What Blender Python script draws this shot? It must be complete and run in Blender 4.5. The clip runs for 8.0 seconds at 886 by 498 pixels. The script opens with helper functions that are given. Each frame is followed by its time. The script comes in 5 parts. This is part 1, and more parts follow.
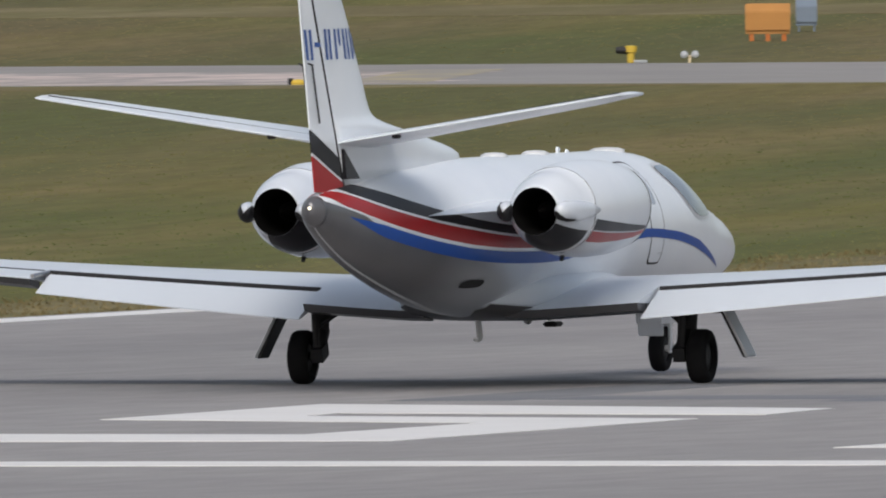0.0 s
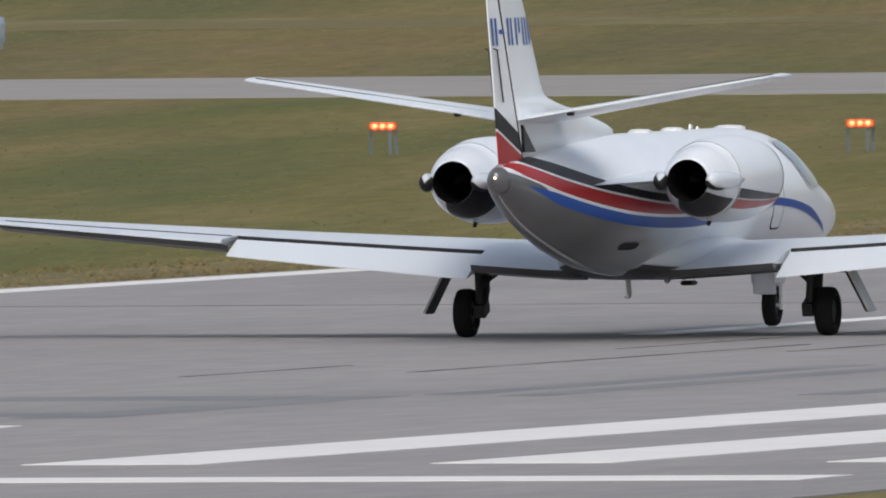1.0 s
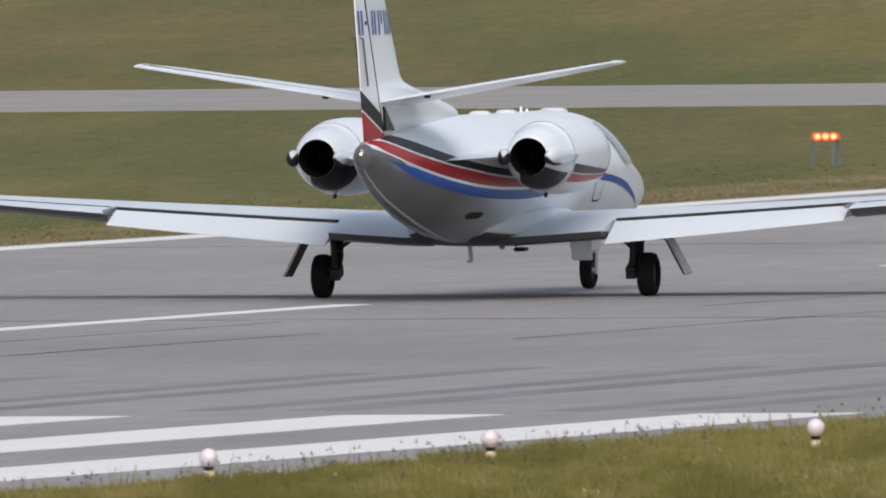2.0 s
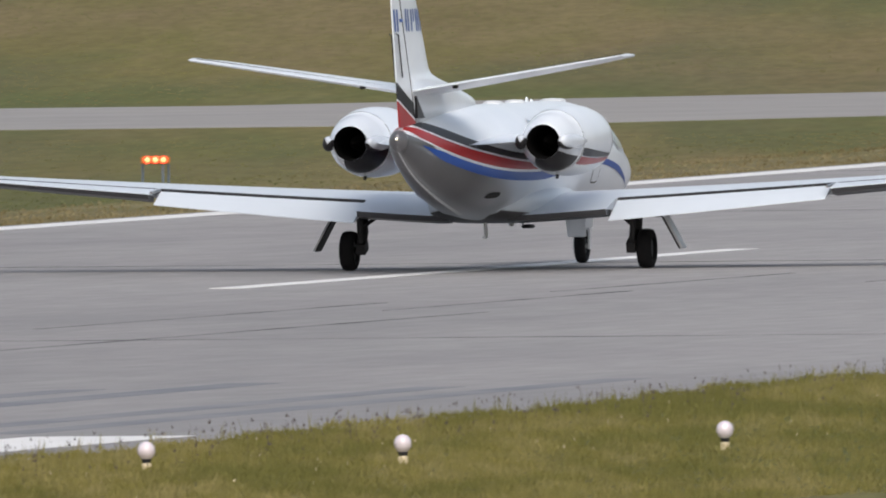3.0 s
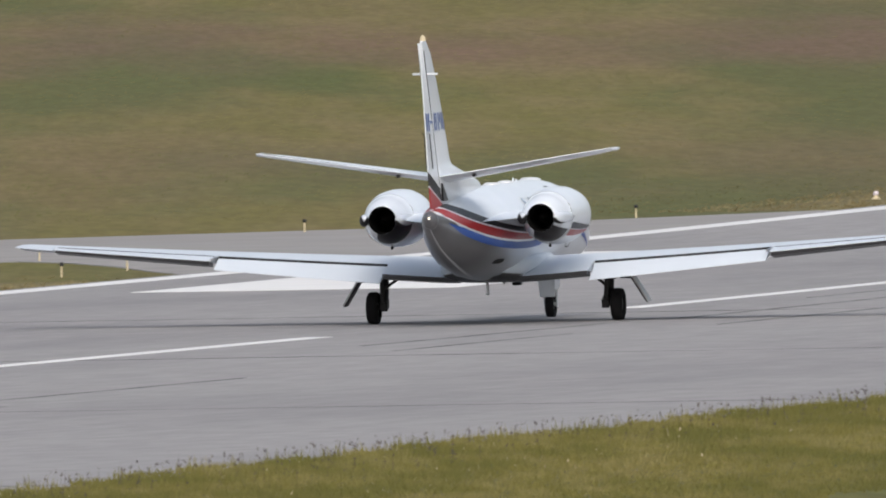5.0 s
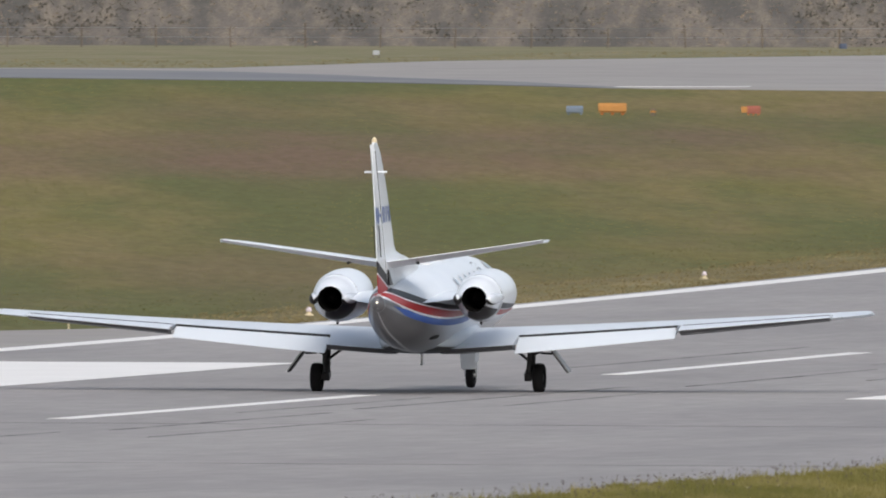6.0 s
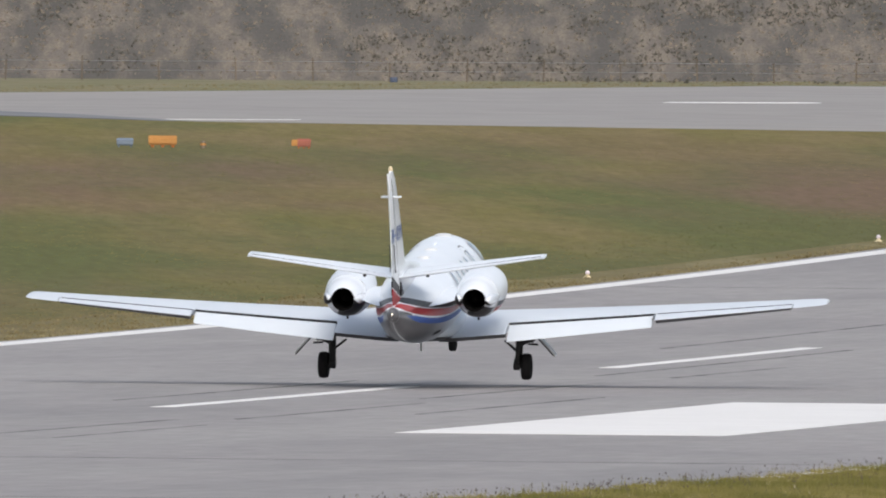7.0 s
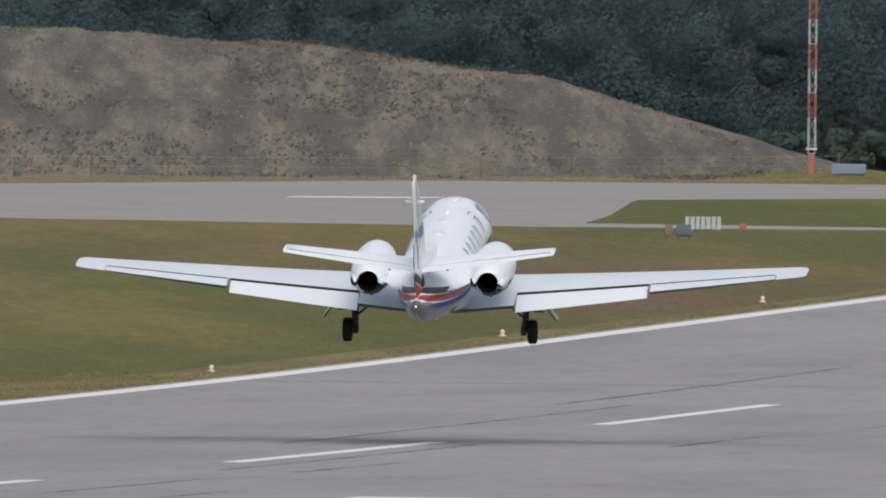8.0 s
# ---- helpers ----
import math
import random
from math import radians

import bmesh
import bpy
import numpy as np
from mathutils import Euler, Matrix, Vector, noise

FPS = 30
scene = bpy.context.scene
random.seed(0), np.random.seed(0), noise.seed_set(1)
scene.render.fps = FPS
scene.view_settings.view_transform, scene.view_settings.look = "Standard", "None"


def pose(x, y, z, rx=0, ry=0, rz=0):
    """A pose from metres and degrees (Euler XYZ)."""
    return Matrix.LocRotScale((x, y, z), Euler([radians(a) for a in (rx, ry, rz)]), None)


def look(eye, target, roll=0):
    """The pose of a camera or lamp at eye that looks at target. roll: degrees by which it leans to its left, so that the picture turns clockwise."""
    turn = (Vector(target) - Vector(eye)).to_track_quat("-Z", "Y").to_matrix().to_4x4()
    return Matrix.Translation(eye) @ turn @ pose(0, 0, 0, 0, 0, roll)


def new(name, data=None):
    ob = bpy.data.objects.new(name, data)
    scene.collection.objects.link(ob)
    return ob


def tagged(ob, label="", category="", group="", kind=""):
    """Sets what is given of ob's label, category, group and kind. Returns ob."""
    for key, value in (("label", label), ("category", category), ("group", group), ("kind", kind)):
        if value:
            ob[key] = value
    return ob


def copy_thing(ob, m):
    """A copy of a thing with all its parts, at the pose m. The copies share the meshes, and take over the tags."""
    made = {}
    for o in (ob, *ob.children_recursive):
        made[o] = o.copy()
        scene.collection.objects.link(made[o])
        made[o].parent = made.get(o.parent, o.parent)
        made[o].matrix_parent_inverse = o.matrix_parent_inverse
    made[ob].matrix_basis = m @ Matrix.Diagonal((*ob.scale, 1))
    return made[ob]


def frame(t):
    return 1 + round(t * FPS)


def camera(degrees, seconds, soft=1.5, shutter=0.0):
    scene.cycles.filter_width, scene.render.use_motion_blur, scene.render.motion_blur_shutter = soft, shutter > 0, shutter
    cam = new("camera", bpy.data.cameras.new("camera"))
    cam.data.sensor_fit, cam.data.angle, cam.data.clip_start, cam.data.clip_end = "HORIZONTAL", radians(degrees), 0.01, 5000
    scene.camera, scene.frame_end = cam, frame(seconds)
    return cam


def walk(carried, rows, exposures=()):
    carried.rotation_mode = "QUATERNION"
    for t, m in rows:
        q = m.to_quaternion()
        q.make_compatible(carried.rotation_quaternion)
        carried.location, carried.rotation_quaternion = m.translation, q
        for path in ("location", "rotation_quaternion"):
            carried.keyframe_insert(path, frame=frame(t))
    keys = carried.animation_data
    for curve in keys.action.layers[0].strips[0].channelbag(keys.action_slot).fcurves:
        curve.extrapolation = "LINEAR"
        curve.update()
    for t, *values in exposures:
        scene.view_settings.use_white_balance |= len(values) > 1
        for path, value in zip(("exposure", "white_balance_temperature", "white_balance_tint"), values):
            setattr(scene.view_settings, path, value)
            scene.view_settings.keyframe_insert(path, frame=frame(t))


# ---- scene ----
cam = camera(1.7005, 8.0, soft=1.9, shutter=0.1)
EYE = Vector((0.0, 0.0, 4.838))
# seconds, turn to the left of the runway's direction, tilt, lean
PAN = [(0, 17.362, -0.7095, -0.427), (0.5, 16.625, -0.7095, -0.330), (0.8, 16.141, -0.7017, -0.498), (1, 15.803, -0.6893, -0.537),
       (1.5, 14.822, -0.6374, -0.542), (2, 13.880, -0.6688, -0.507), (2.2, 13.609, -0.7105, -0.617), (3.3, 12.198, -0.5852, -0.631),
       (3.5, 11.931, -0.5417, -0.660), (4, 11.314, -0.4926, -0.721), (4.2, 11.067, -0.4829, -0.643), (5.3, 9.934, -0.3006, -0.923),
       (5.5, 9.674, -0.2272, -0.627), (6, 9.163, -0.1626, 0.212), (6.5, 8.617, -0.0953, 0.375), (7, 8.299, -0.0945, 0.494),
       (7.5, 7.978, -0.0468, 0.377), (8, 7.579, 0.0932, 0.592)]


def aim(pan, tilt, roll):
    a, b = radians(pan), radians(tilt)
    way = Vector((-math.sin(a) * math.cos(b), math.cos(a) * math.cos(b), math.sin(b)))
    return look(EYE, EYE + way * 300, roll)


walk(cam, [(t, aim(p, e, r)) for t, p, e, r in PAN],
     exposures=[(0, -0.32), (1, -0.23), (2, -0.13), (3.5, -0.06), (5.5, -0.05), (6.0, -0.05), (6.5, 0.05), (7, 0.02), (7.5, -0.14), (8, -0.25)])

# ---- light: a bright overcast sky, sun veiled behind the camera ----
SUN_EL, SUN_AZ = radians(40), radians(166)
world = bpy.data.worlds.new("overcast_sky")
scene.world = world
world.use_nodes = True
wn = world.node_tree
sky = wn.nodes.new("ShaderNodeTexSky")
sky.sky_type = "NISHITA"
sky.sun_disc = False
sky.sun_elevation, sky.sun_rotation = SUN_EL, SUN_AZ
sky.air_density, sky.dust_density = 1.0, 3.0
veil = wn.nodes.new("ShaderNodeHueSaturation")
veil.inputs["Saturation"].default_value = 0.60
wn.links.new(sky.outputs[0], veil.inputs["Color"])
# a thin overcast is somewhat brighter overhead than at the horizon
way = wn.nodes.new("ShaderNodeTexCoord")
split = wn.nodes.new("ShaderNodeSeparateXYZ")
rise = wn.nodes.new("ShaderNodeMapRange")
rise.inputs["To Min"].default_value, rise.inputs["To Max"].default_value = 0.74, 1.42
dim = wn.nodes.new("ShaderNodeMix")
dim.data_type, dim.blend_type = "RGBA", "MULTIPLY"
dim.inputs["Factor"].default_value = 1.0
wn.links.new(way.outputs["Generated"], split.inputs[0])
wn.links.new(split.outputs["Z"], rise.inputs["Value"])
wn.links.new(veil.outputs[0], dim.inputs["A"])
wn.links.new(rise.outputs[0], dim.inputs["B"])
wn.links.new(dim.outputs["Result"], wn.nodes["Background"].inputs[0])
wn.nodes["Background"].inputs[1].default_value = 0.165
sun = new("sun", bpy.data.lights.new("sun", "SUN"))
sun.data.energy, sun.data.angle, sun.data.color = 1.72, radians(40), (1.0, 0.94, 0.86)
sdir = Vector((math.sin(SUN_AZ) * math.cos(SUN_EL), math.cos(SUN_AZ) * math.cos(SUN_EL), math.sin(SUN_EL)))
sun.matrix_world = look(sdir * 50, (0, 0, 0))


# ---- materials ----
def material(name, base, rough=0.5, metal=0.0, second=None, scale=1.0, amount=0.5, fine=0.0, bump=0.0, bump_scale=20.0,
             stretch=(1, 1, 1), emit=None, glow=0.0, third=None, scale3=0.1, coat=0.0, contrast=0.2, spec=0.5, thin=0.0, sorrel=None, turn=0.0):
    m = bpy.data.materials.new(name)
    m.use_nodes = True
    t = m.node_tree
    b = t.nodes["Principled BSDF"]
    b.inputs["Roughness"].default_value = rough
    b.inputs["Metallic"].default_value = metal
    b.inputs["Coat Weight"].default_value = coat
    b.inputs["Specular IOR Level"].default_value = spec
    b.inputs["Base Color"].default_value = (*base, 1)
    if second or fine or bump:
        co = t.nodes.new("ShaderNodeTexCoord")
        mp = t.nodes.new("ShaderNodeMapping")
        if turn:
            # the pattern is stretched along a turned axis
            mp.vector_type = "TEXTURE"
            mp.inputs["Rotation"].default_value = (0, 0, radians(turn))
            mp.inputs["Scale"].default_value = tuple(1 / v for v in stretch)
        else:
            mp.inputs["Scale"].default_value = stretch
        t.links.new(co.outputs["Object"], mp.inputs["Vector"])

    def noise_node(s, detail=6):
        n = t.nodes.new("ShaderNodeTexNoise")
        n.inputs["Scale"].default_value = s
        n.inputs["Detail"].default_value = detail
        n.inputs["Roughness"].default_value = 0.6
        t.links.new(mp.outputs[0], n.inputs["Vector"])
        return n

    def mix(fac, a, c):
        x = t.nodes.new("ShaderNodeMix")
        x.data_type = "RGBA"
        t.links.new(fac, x.inputs["Factor"])
        t.links.new(a, x.inputs["A"])
        x.inputs["B"].default_value = (*c, 1)
        return x.outputs["Result"]

    def ramp(n, width, top):
        r = t.nodes.new("ShaderNodeMapRange")
        r.inputs["From Min"].default_value = 0.5 - width
        r.inputs["From Max"].default_value = 0.5 + width
        r.inputs["To Max"].default_value = top
        t.links.new(n.outputs["Fac"], r.inputs["Value"])
        return r.outputs[0]

    if second:
        rgb = t.nodes.new("ShaderNodeRGB")
        rgb.outputs[0].default_value = (*base, 1)
        out = mix(ramp(noise_node(scale), contrast, amount), rgb.outputs[0], second)
        if third:
            out = mix(ramp(noise_node(scale3), contrast * 0.8, amount), out, third)
        if sorrel:
            # reddish weeds, dense in the middle of the field
            sp = t.nodes.new("ShaderNodeSeparateXYZ")
            t.links.new(co.outputs["Object"], sp.inputs[0])
            bell = t.nodes.new("ShaderNodeFloatCurve")
            cv = bell.mapping.curves[0]
            for k, (u, v) in enumerate(((0.0, 0.0), (1.0, 0.05))):
                cv.points[k].location = (u, v)
            for u, v in ((0.10, 0.2), (0.25, 0.45), (0.42, 0.5), (0.54, 0.2), (0.61, 0.4), (0.66, 1.0), (0.71, 1.0), (0.77, 0.6), (0.85, 0.4), (0.91, 0.1)):
                cv.points.new(u, v)
            bell.mapping.update()
            far = t.nodes.new("ShaderNodeMapRange")
            far.inputs["From Min"].default_value, far.inputs["From Max"].default_value = 400, 1100
            t.links.new(sp.outputs["Y"], far.inputs["Value"])
            t.links.new(far.outputs[0], bell.inputs["Value"])
            ml = t.nodes.new("ShaderNodeMath")
            ml.operation = "MULTIPLY"
            t.links.new(bell.outputs[0], ml.inputs[0])
            t.links.new(ramp(noise_node(0.085, 8), 0.12, 0.75), ml.inputs[1])
            out = mix(ml.outputs[0], out, sorrel)
        if fine:
            out2 = mix(ramp(noise_node(scale * 9, 3), 0.16, fine), out, tuple(c * 0.35 for c in base))
            out = out2
        t.links.new(out, b.inputs["Base Color"])
    if bump:
        bp = t.nodes.new("ShaderNodeBump")
        bp.inputs["Strength"].default_value = bump
        bp.inputs["Distance"].default_value = 0.05
        t.links.new(noise_node(bump_scale).outputs["Fac"], bp.inputs["Height"])
        t.links.new(bp.outputs[0], b.inputs["Normal"])
    if thin:
        tr = t.nodes.new("ShaderNodeBsdfTranslucent")
        ms = t.nodes.new("ShaderNodeMixShader")
        ms.inputs[0].default_value = thin
        t.links.new(out, tr.inputs["Color"])
        t.links.new(b.outputs[0], ms.inputs[1])
        t.links.new(tr.outputs[0], ms.inputs[2])
        t.links.new(ms.outputs[0], t.nodes["Material Output"].inputs["Surface"])
    if emit:
        b.inputs["Emission Color"].default_value = (*emit, 1)
        b.inputs["Emission Strength"].default_value = glow
    return m


M = {
    "white": material("white_aircraft_paint", (0.81, 0.845, 0.88), 0.28, second=(0.64, 0.69, 0.755), scale=0.9, amount=0.5, coat=0.3),
    "gloss": material("glossy_white_cowl_paint", (0.74, 0.78, 0.83), 0.24, 0.05, second=(0.64, 0.68, 0.73), scale=2.5, amount=0.5, coat=0.35),
    # the hull's white, darkened to hold the dimmer light on the wings
    "wing": material("dimmed_wing_white", (0.59, 0.635, 0.685), 0.40, second=(0.54, 0.585, 0.635), scale=0.9, amount=0.6, coat=0.1),
    "grey_white": material("pale_grey_paint", (0.60, 0.62, 0.64), 0.35, second=(0.5, 0.51, 0.52), scale=1.5, amount=0.5),
    "red": material("red_stripe_paint", (0.37, 0.020, 0.023), 0.35, second=(0.29, 0.018, 0.020), scale=2, spec=0.3),
    "blue": material("blue_stripe_paint", (0.003, 0.070, 0.36), 0.35, second=(0.003, 0.058, 0.30), scale=2, spec=0.25),
    "black": material("black_stripe_paint", (0.014, 0.014, 0.017), 0.4, second=(0.024, 0.024, 0.027), scale=2, spec=0.3),
    "letter": material("blue_letter_paint", (0.035, 0.10, 0.33), 0.4),
    "chrome": material("polished_metal", (0.80, 0.80, 0.81), 0.30, 1.0, second=(0.68, 0.67, 0.66), scale=4, amount=0.6),
    "steel": material("brushed_steel", (0.42, 0.42, 0.43), 0.35, 1.0, second=(0.3, 0.29, 0.28), scale=8),
    "soot": material("sooty_metal", (0.0035, 0.0032, 0.0032), 0.9, 0.0, second=(0.006, 0.0055, 0.005), scale=8, spec=0.1),
    "tyre": material("tyre_rubber", (0.006, 0.006, 0.007), 0.9, second=(0.012, 0.011, 0.011), scale=12, spec=0.2),
    "dark": material("dark_gear_metal", (0.014, 0.014, 0.016), 0.6, 0.2, second=(0.028, 0.026, 0.026), scale=10),
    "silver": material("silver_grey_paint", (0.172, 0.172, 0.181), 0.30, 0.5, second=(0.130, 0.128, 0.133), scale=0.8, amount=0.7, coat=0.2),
    "seal": material("black_rubber_seal", (0.012, 0.012, 0.013), 0.7),
    "glass": material("tinted_cockpit_glass", (0.02, 0.025, 0.03), 0.05, coat=1.0),
    # pane colour raised to pale grey for the sky's reflection
    "pale_pane": material("sky_pale_window", (0.42, 0.45, 0.49), 0.15, coat=1.0),
    "lamp": material("lit_tail_lamp", (0.9, 0.85, 0.7), 0.3, emit=(1, 0.88, 0.65), glow=3),
    "asphalt": material("weathered_asphalt", (0.282, 0.266, 0.264), 0.85, second=(0.222, 0.214, 0.214), scale=0.16, amount=0.8, contrast=0.10,
                        stretch=(1.6, 0.35, 1), third=(0.305, 0.292, 0.286), scale3=0.05, fine=0.22, bump=0.2, bump_scale=30),
    "taxi": material("pale_concrete", (0.27, 0.255, 0.245), 0.9, second=(0.22, 0.205, 0.195), scale=0.08, amount=0.7,
                     third=(0.30, 0.285, 0.27), scale3=0.3, fine=0.1),
    "mark": material("white_runway_paint", (0.74, 0.73, 0.715), 0.7, second=(0.64, 0.63, 0.615), scale=0.6, amount=0.6, fine=0.06),
    "rubber": material("tyre_rubber_trace", (0.060, 0.058, 0.060), 0.85, second=(0.215, 0.208, 0.208), scale=0.35, amount=0.95, contrast=0.12),
    "ghost": material("removed_marking_scar", (0.148, 0.154, 0.174), 0.85, second=(0.205, 0.205, 0.215), scale=0.35, amount=0.9, contrast=0.14),
    "yellow_mark": material("faded_yellow_paint", (0.40, 0.33, 0.19), 0.8, second=(0.28, 0.255, 0.22), scale=0.5, amount=0.95, contrast=0.08),
    "pink_mark": material("faded_red_white_paint", (0.56, 0.46, 0.42), 0.8, second=(0.27, 0.245, 0.23), scale=0.7, amount=0.95, contrast=0.10, stretch=(1, 0.35, 1)),
    "grass": material("rough_airfield_grass", (0.165, 0.146, 0.049), 0.95, second=(0.200, 0.165, 0.070), scale=0.30, amount=0.9,
                      third=(0.098, 0.116, 0.040), scale3=0.07, fine=0.35, stretch=(1, 0.09, 1), contrast=0.075, spec=0.1, bump=0.5, bump_scale=3,
                      turn=11.5, sorrel=(0.190, 0.114, 0.090)),
    "blade": material("grass_blades", (0.320, 0.280, 0.088), 0.9, second=(0.41, 0.345, 0.150), scale=2.4, amount=0.9, contrast=0.09,
                      third=(0.225, 0.215, 0.066), scale3=0.55, spec=0.1, thin=0.5, fine=0.35, stretch=(1, 0.12, 1), turn=13),
    "seedhead": material("dark_seed_heads", (0.115, 0.095, 0.092), 0.9, second=(0.17, 0.14, 0.11), scale=3.0, amount=0.9, spec=0.1, thin=0.4),
    "tuft": material("far_grass_tufts", (0.215, 0.200, 0.080), 0.95, second=(0.27, 0.222, 0.112), scale=0.34, amount=0.95,
                     third=(0.138, 0.164, 0.062), scale3=0.10, spec=0.1, contrast=0.08, thin=0.5, stretch=(1, 0.08, 1), turn=11.5, sorrel=(0.265, 0.165, 0.126)),
    "straw": material("dry_straw_grass", (0.325, 0.272, 0.150), 0.95, second=(0.21, 0.165, 0.075), scale=0.5, amount=0.9, spec=0.1, thin=0.4, contrast=0.1, stretch=(1, 0.3, 1)),
    "dryground": material("dry_verge_ground", (0.232, 0.198, 0.108), 0.95, second=(0.155, 0.142, 0.058), scale=0.45, amount=0.95,
                          third=(0.165, 0.138, 0.068), scale3=0.2, fine=0.35, spec=0.1, contrast=0.07, stretch=(1, 0.2, 1)),
    "clump": material("field_grass_clumps", (0.290, 0.280, 0.104), 0.95, second=(0.365, 0.312, 0.145), scale=0.34, amount=0.95,
                      third=(0.195, 0.228, 0.088), scale3=0.10, spec=0.1, contrast=0.08, thin=0.6, stretch=(1, 0.08, 1), turn=11.5, sorrel=(0.375, 0.232, 0.178)),
    # earth tones greyed, with distance haze put into them
    "mound": material("dry_earth_bank", (0.176, 0.156, 0.134), 0.95, second=(0.250, 0.213, 0.170), scale=1.35, amount=0.95,
                      third=(0.108, 0.103, 0.094), scale3=0.36, fine=0.6, bump=1.0, bump_scale=3.0, turn=8.4, stretch=(1.5, 0.10, 1.5), spec=0.1, contrast=0.075),
    "bush": material("dark_bank_shrubs", (0.125, 0.118, 0.100), 0.95, second=(0.18, 0.16, 0.13), scale=0.9, amount=0.9, spec=0.1, thin=0.4),
    "bankstraw": material("bleached_bank_grass", (0.36, 0.295, 0.225), 0.95, second=(0.26, 0.22, 0.17), scale=0.8, amount=0.9, spec=0.1, thin=0.4),
    "verge": material("pale_verge_grass", (0.225, 0.198, 0.128), 0.95, second=(0.165, 0.165, 0.085), scale=0.4, amount=0.9, fine=0.3, spec=0.1, contrast=0.1),
    "shoulder": material("dark_tarmac_shoulder", (0.135, 0.14, 0.158), 0.9, second=(0.175, 0.175, 0.185), scale=0.2, amount=0.8, contrast=0.1),
    "scrub": material("grey_green_scrub", (0.275, 0.252, 0.21), 0.95, second=(0.185, 0.18, 0.152), scale=0.5, amount=0.9, spec=0.1, thin=0.55),
    # dark grey that holds the shade under belly and trailing edges
    "fairing": material("shaded_underside_grey", (0.070, 0.070, 0.076), 0.4, second=(0.050, 0.050, 0.053), scale=1.5, amount=0.7, coat=0.15),
    # leaf colours lightened and blued to carry the distance haze
    "leaf": material("hazy_woodland_leaves", (0.094, 0.140, 0.152), 0.9, second=(0.112, 0.156, 0.156), scale=0.20, amount=0.9,
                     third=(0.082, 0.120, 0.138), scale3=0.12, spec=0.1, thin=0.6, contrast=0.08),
    "hedge": material("hedge_leaves", (0.070, 0.102, 0.094), 0.9, second=(0.084, 0.118, 0.100), scale=0.3, amount=0.9, spec=0.1, thin=0.45),
    "bark": material("bark", (0.08, 0.065, 0.05), 0.9, second=(0.05, 0.04, 0.03), scale=2),
    "orange": material("orange_painted_metal", (0.43, 0.20, 0.045), 0.6, second=(0.30, 0.13, 0.03), scale=1.5),
    "rust": material("dark_orange_metal", (0.45, 0.13, 0.02), 0.6),
    "bluegrey": material("blue_grey_metal", (0.15, 0.19, 0.245), 0.6, second=(0.115, 0.15, 0.20), scale=2),
    "navy": material("dark_blue_grey_metal", (0.075, 0.095, 0.135), 0.6, second=(0.055, 0.07, 0.10), scale=2),
    "palegrey": material("pale_grey_metal", (0.36, 0.38, 0.40), 0.6, second=(0.29, 0.31, 0.33), scale=2),
    "yellow": material("yellow_painted_metal", (0.62, 0.43, 0.05), 0.55, second=(0.5, 0.35, 0.05), scale=3),
    "mastred": material("faded_red_steel", (0.31, 0.115, 0.085), 0.7, second=(0.25, 0.105, 0.085), scale=1.5),
    "signred": material("red_paint", (0.29, 0.085, 0.055), 0.6, second=(0.22, 0.075, 0.05), scale=2),
    "globe": material("frosted_white_globe", (0.66, 0.58, 0.62), 0.15, coat=0.8),
    "cream": material("cream_post", (0.62, 0.52, 0.34), 0.7, second=(0.5, 0.42, 0.28), scale=6),
    "papi": material("lit_red_lamp", (0.8, 0.1, 0.05), 0.4, emit=(1.0, 0.05, 0.015), glow=2.2),
    "papi_hot": material("bright_lamp_core", (1, 0.6, 0.3), 0.4, emit=(1.0, 0.13, 0.04), glow=4.0),
    "wood": material("weathered_post", (0.16, 0.13, 0.10), 0.9, second=(0.11, 0.09, 0.07), scale=4),
    "blueplastic": material("dull_blue_plastic", (0.07, 0.09, 0.14), 0.7),
    # white dimmed to grey, the haze before it put into the colour
    "cabin": material("hazed_white_panel", (0.40, 0.425, 0.45), 0.6, second=(0.34, 0.36, 0.385), scale=1.2),
}


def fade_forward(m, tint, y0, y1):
    """A reflection put into the colour: it runs over into another along the hull."""
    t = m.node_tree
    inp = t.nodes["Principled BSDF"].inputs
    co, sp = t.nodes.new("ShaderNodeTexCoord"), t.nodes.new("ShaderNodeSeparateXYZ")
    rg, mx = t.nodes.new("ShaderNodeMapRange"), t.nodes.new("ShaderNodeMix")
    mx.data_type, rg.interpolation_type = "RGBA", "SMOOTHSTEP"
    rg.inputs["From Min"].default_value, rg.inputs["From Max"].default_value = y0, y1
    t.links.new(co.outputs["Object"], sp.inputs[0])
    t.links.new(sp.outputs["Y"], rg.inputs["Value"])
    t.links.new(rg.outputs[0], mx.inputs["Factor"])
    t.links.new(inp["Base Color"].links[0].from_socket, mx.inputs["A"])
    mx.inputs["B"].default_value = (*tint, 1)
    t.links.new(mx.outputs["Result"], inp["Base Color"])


# the lower hull's paler reflection forward, put into the silver's colour
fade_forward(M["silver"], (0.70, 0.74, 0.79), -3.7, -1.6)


# ---- mesh helpers ----
def meshed(name, verts, faces, mat, parent=None, label="", smooth=False):
    me = bpy.data.meshes.new(name)
    me.from_pydata([tuple(v) for v in verts], [], faces)
    me.materials.append(M[mat])
    if smooth:
        me.polygons.foreach_set("use_smooth", [True] * len(me.polygons))
    me.update()
    ob = new(name, me)
    if parent:
        ob.parent = parent
    return tagged(ob, label)


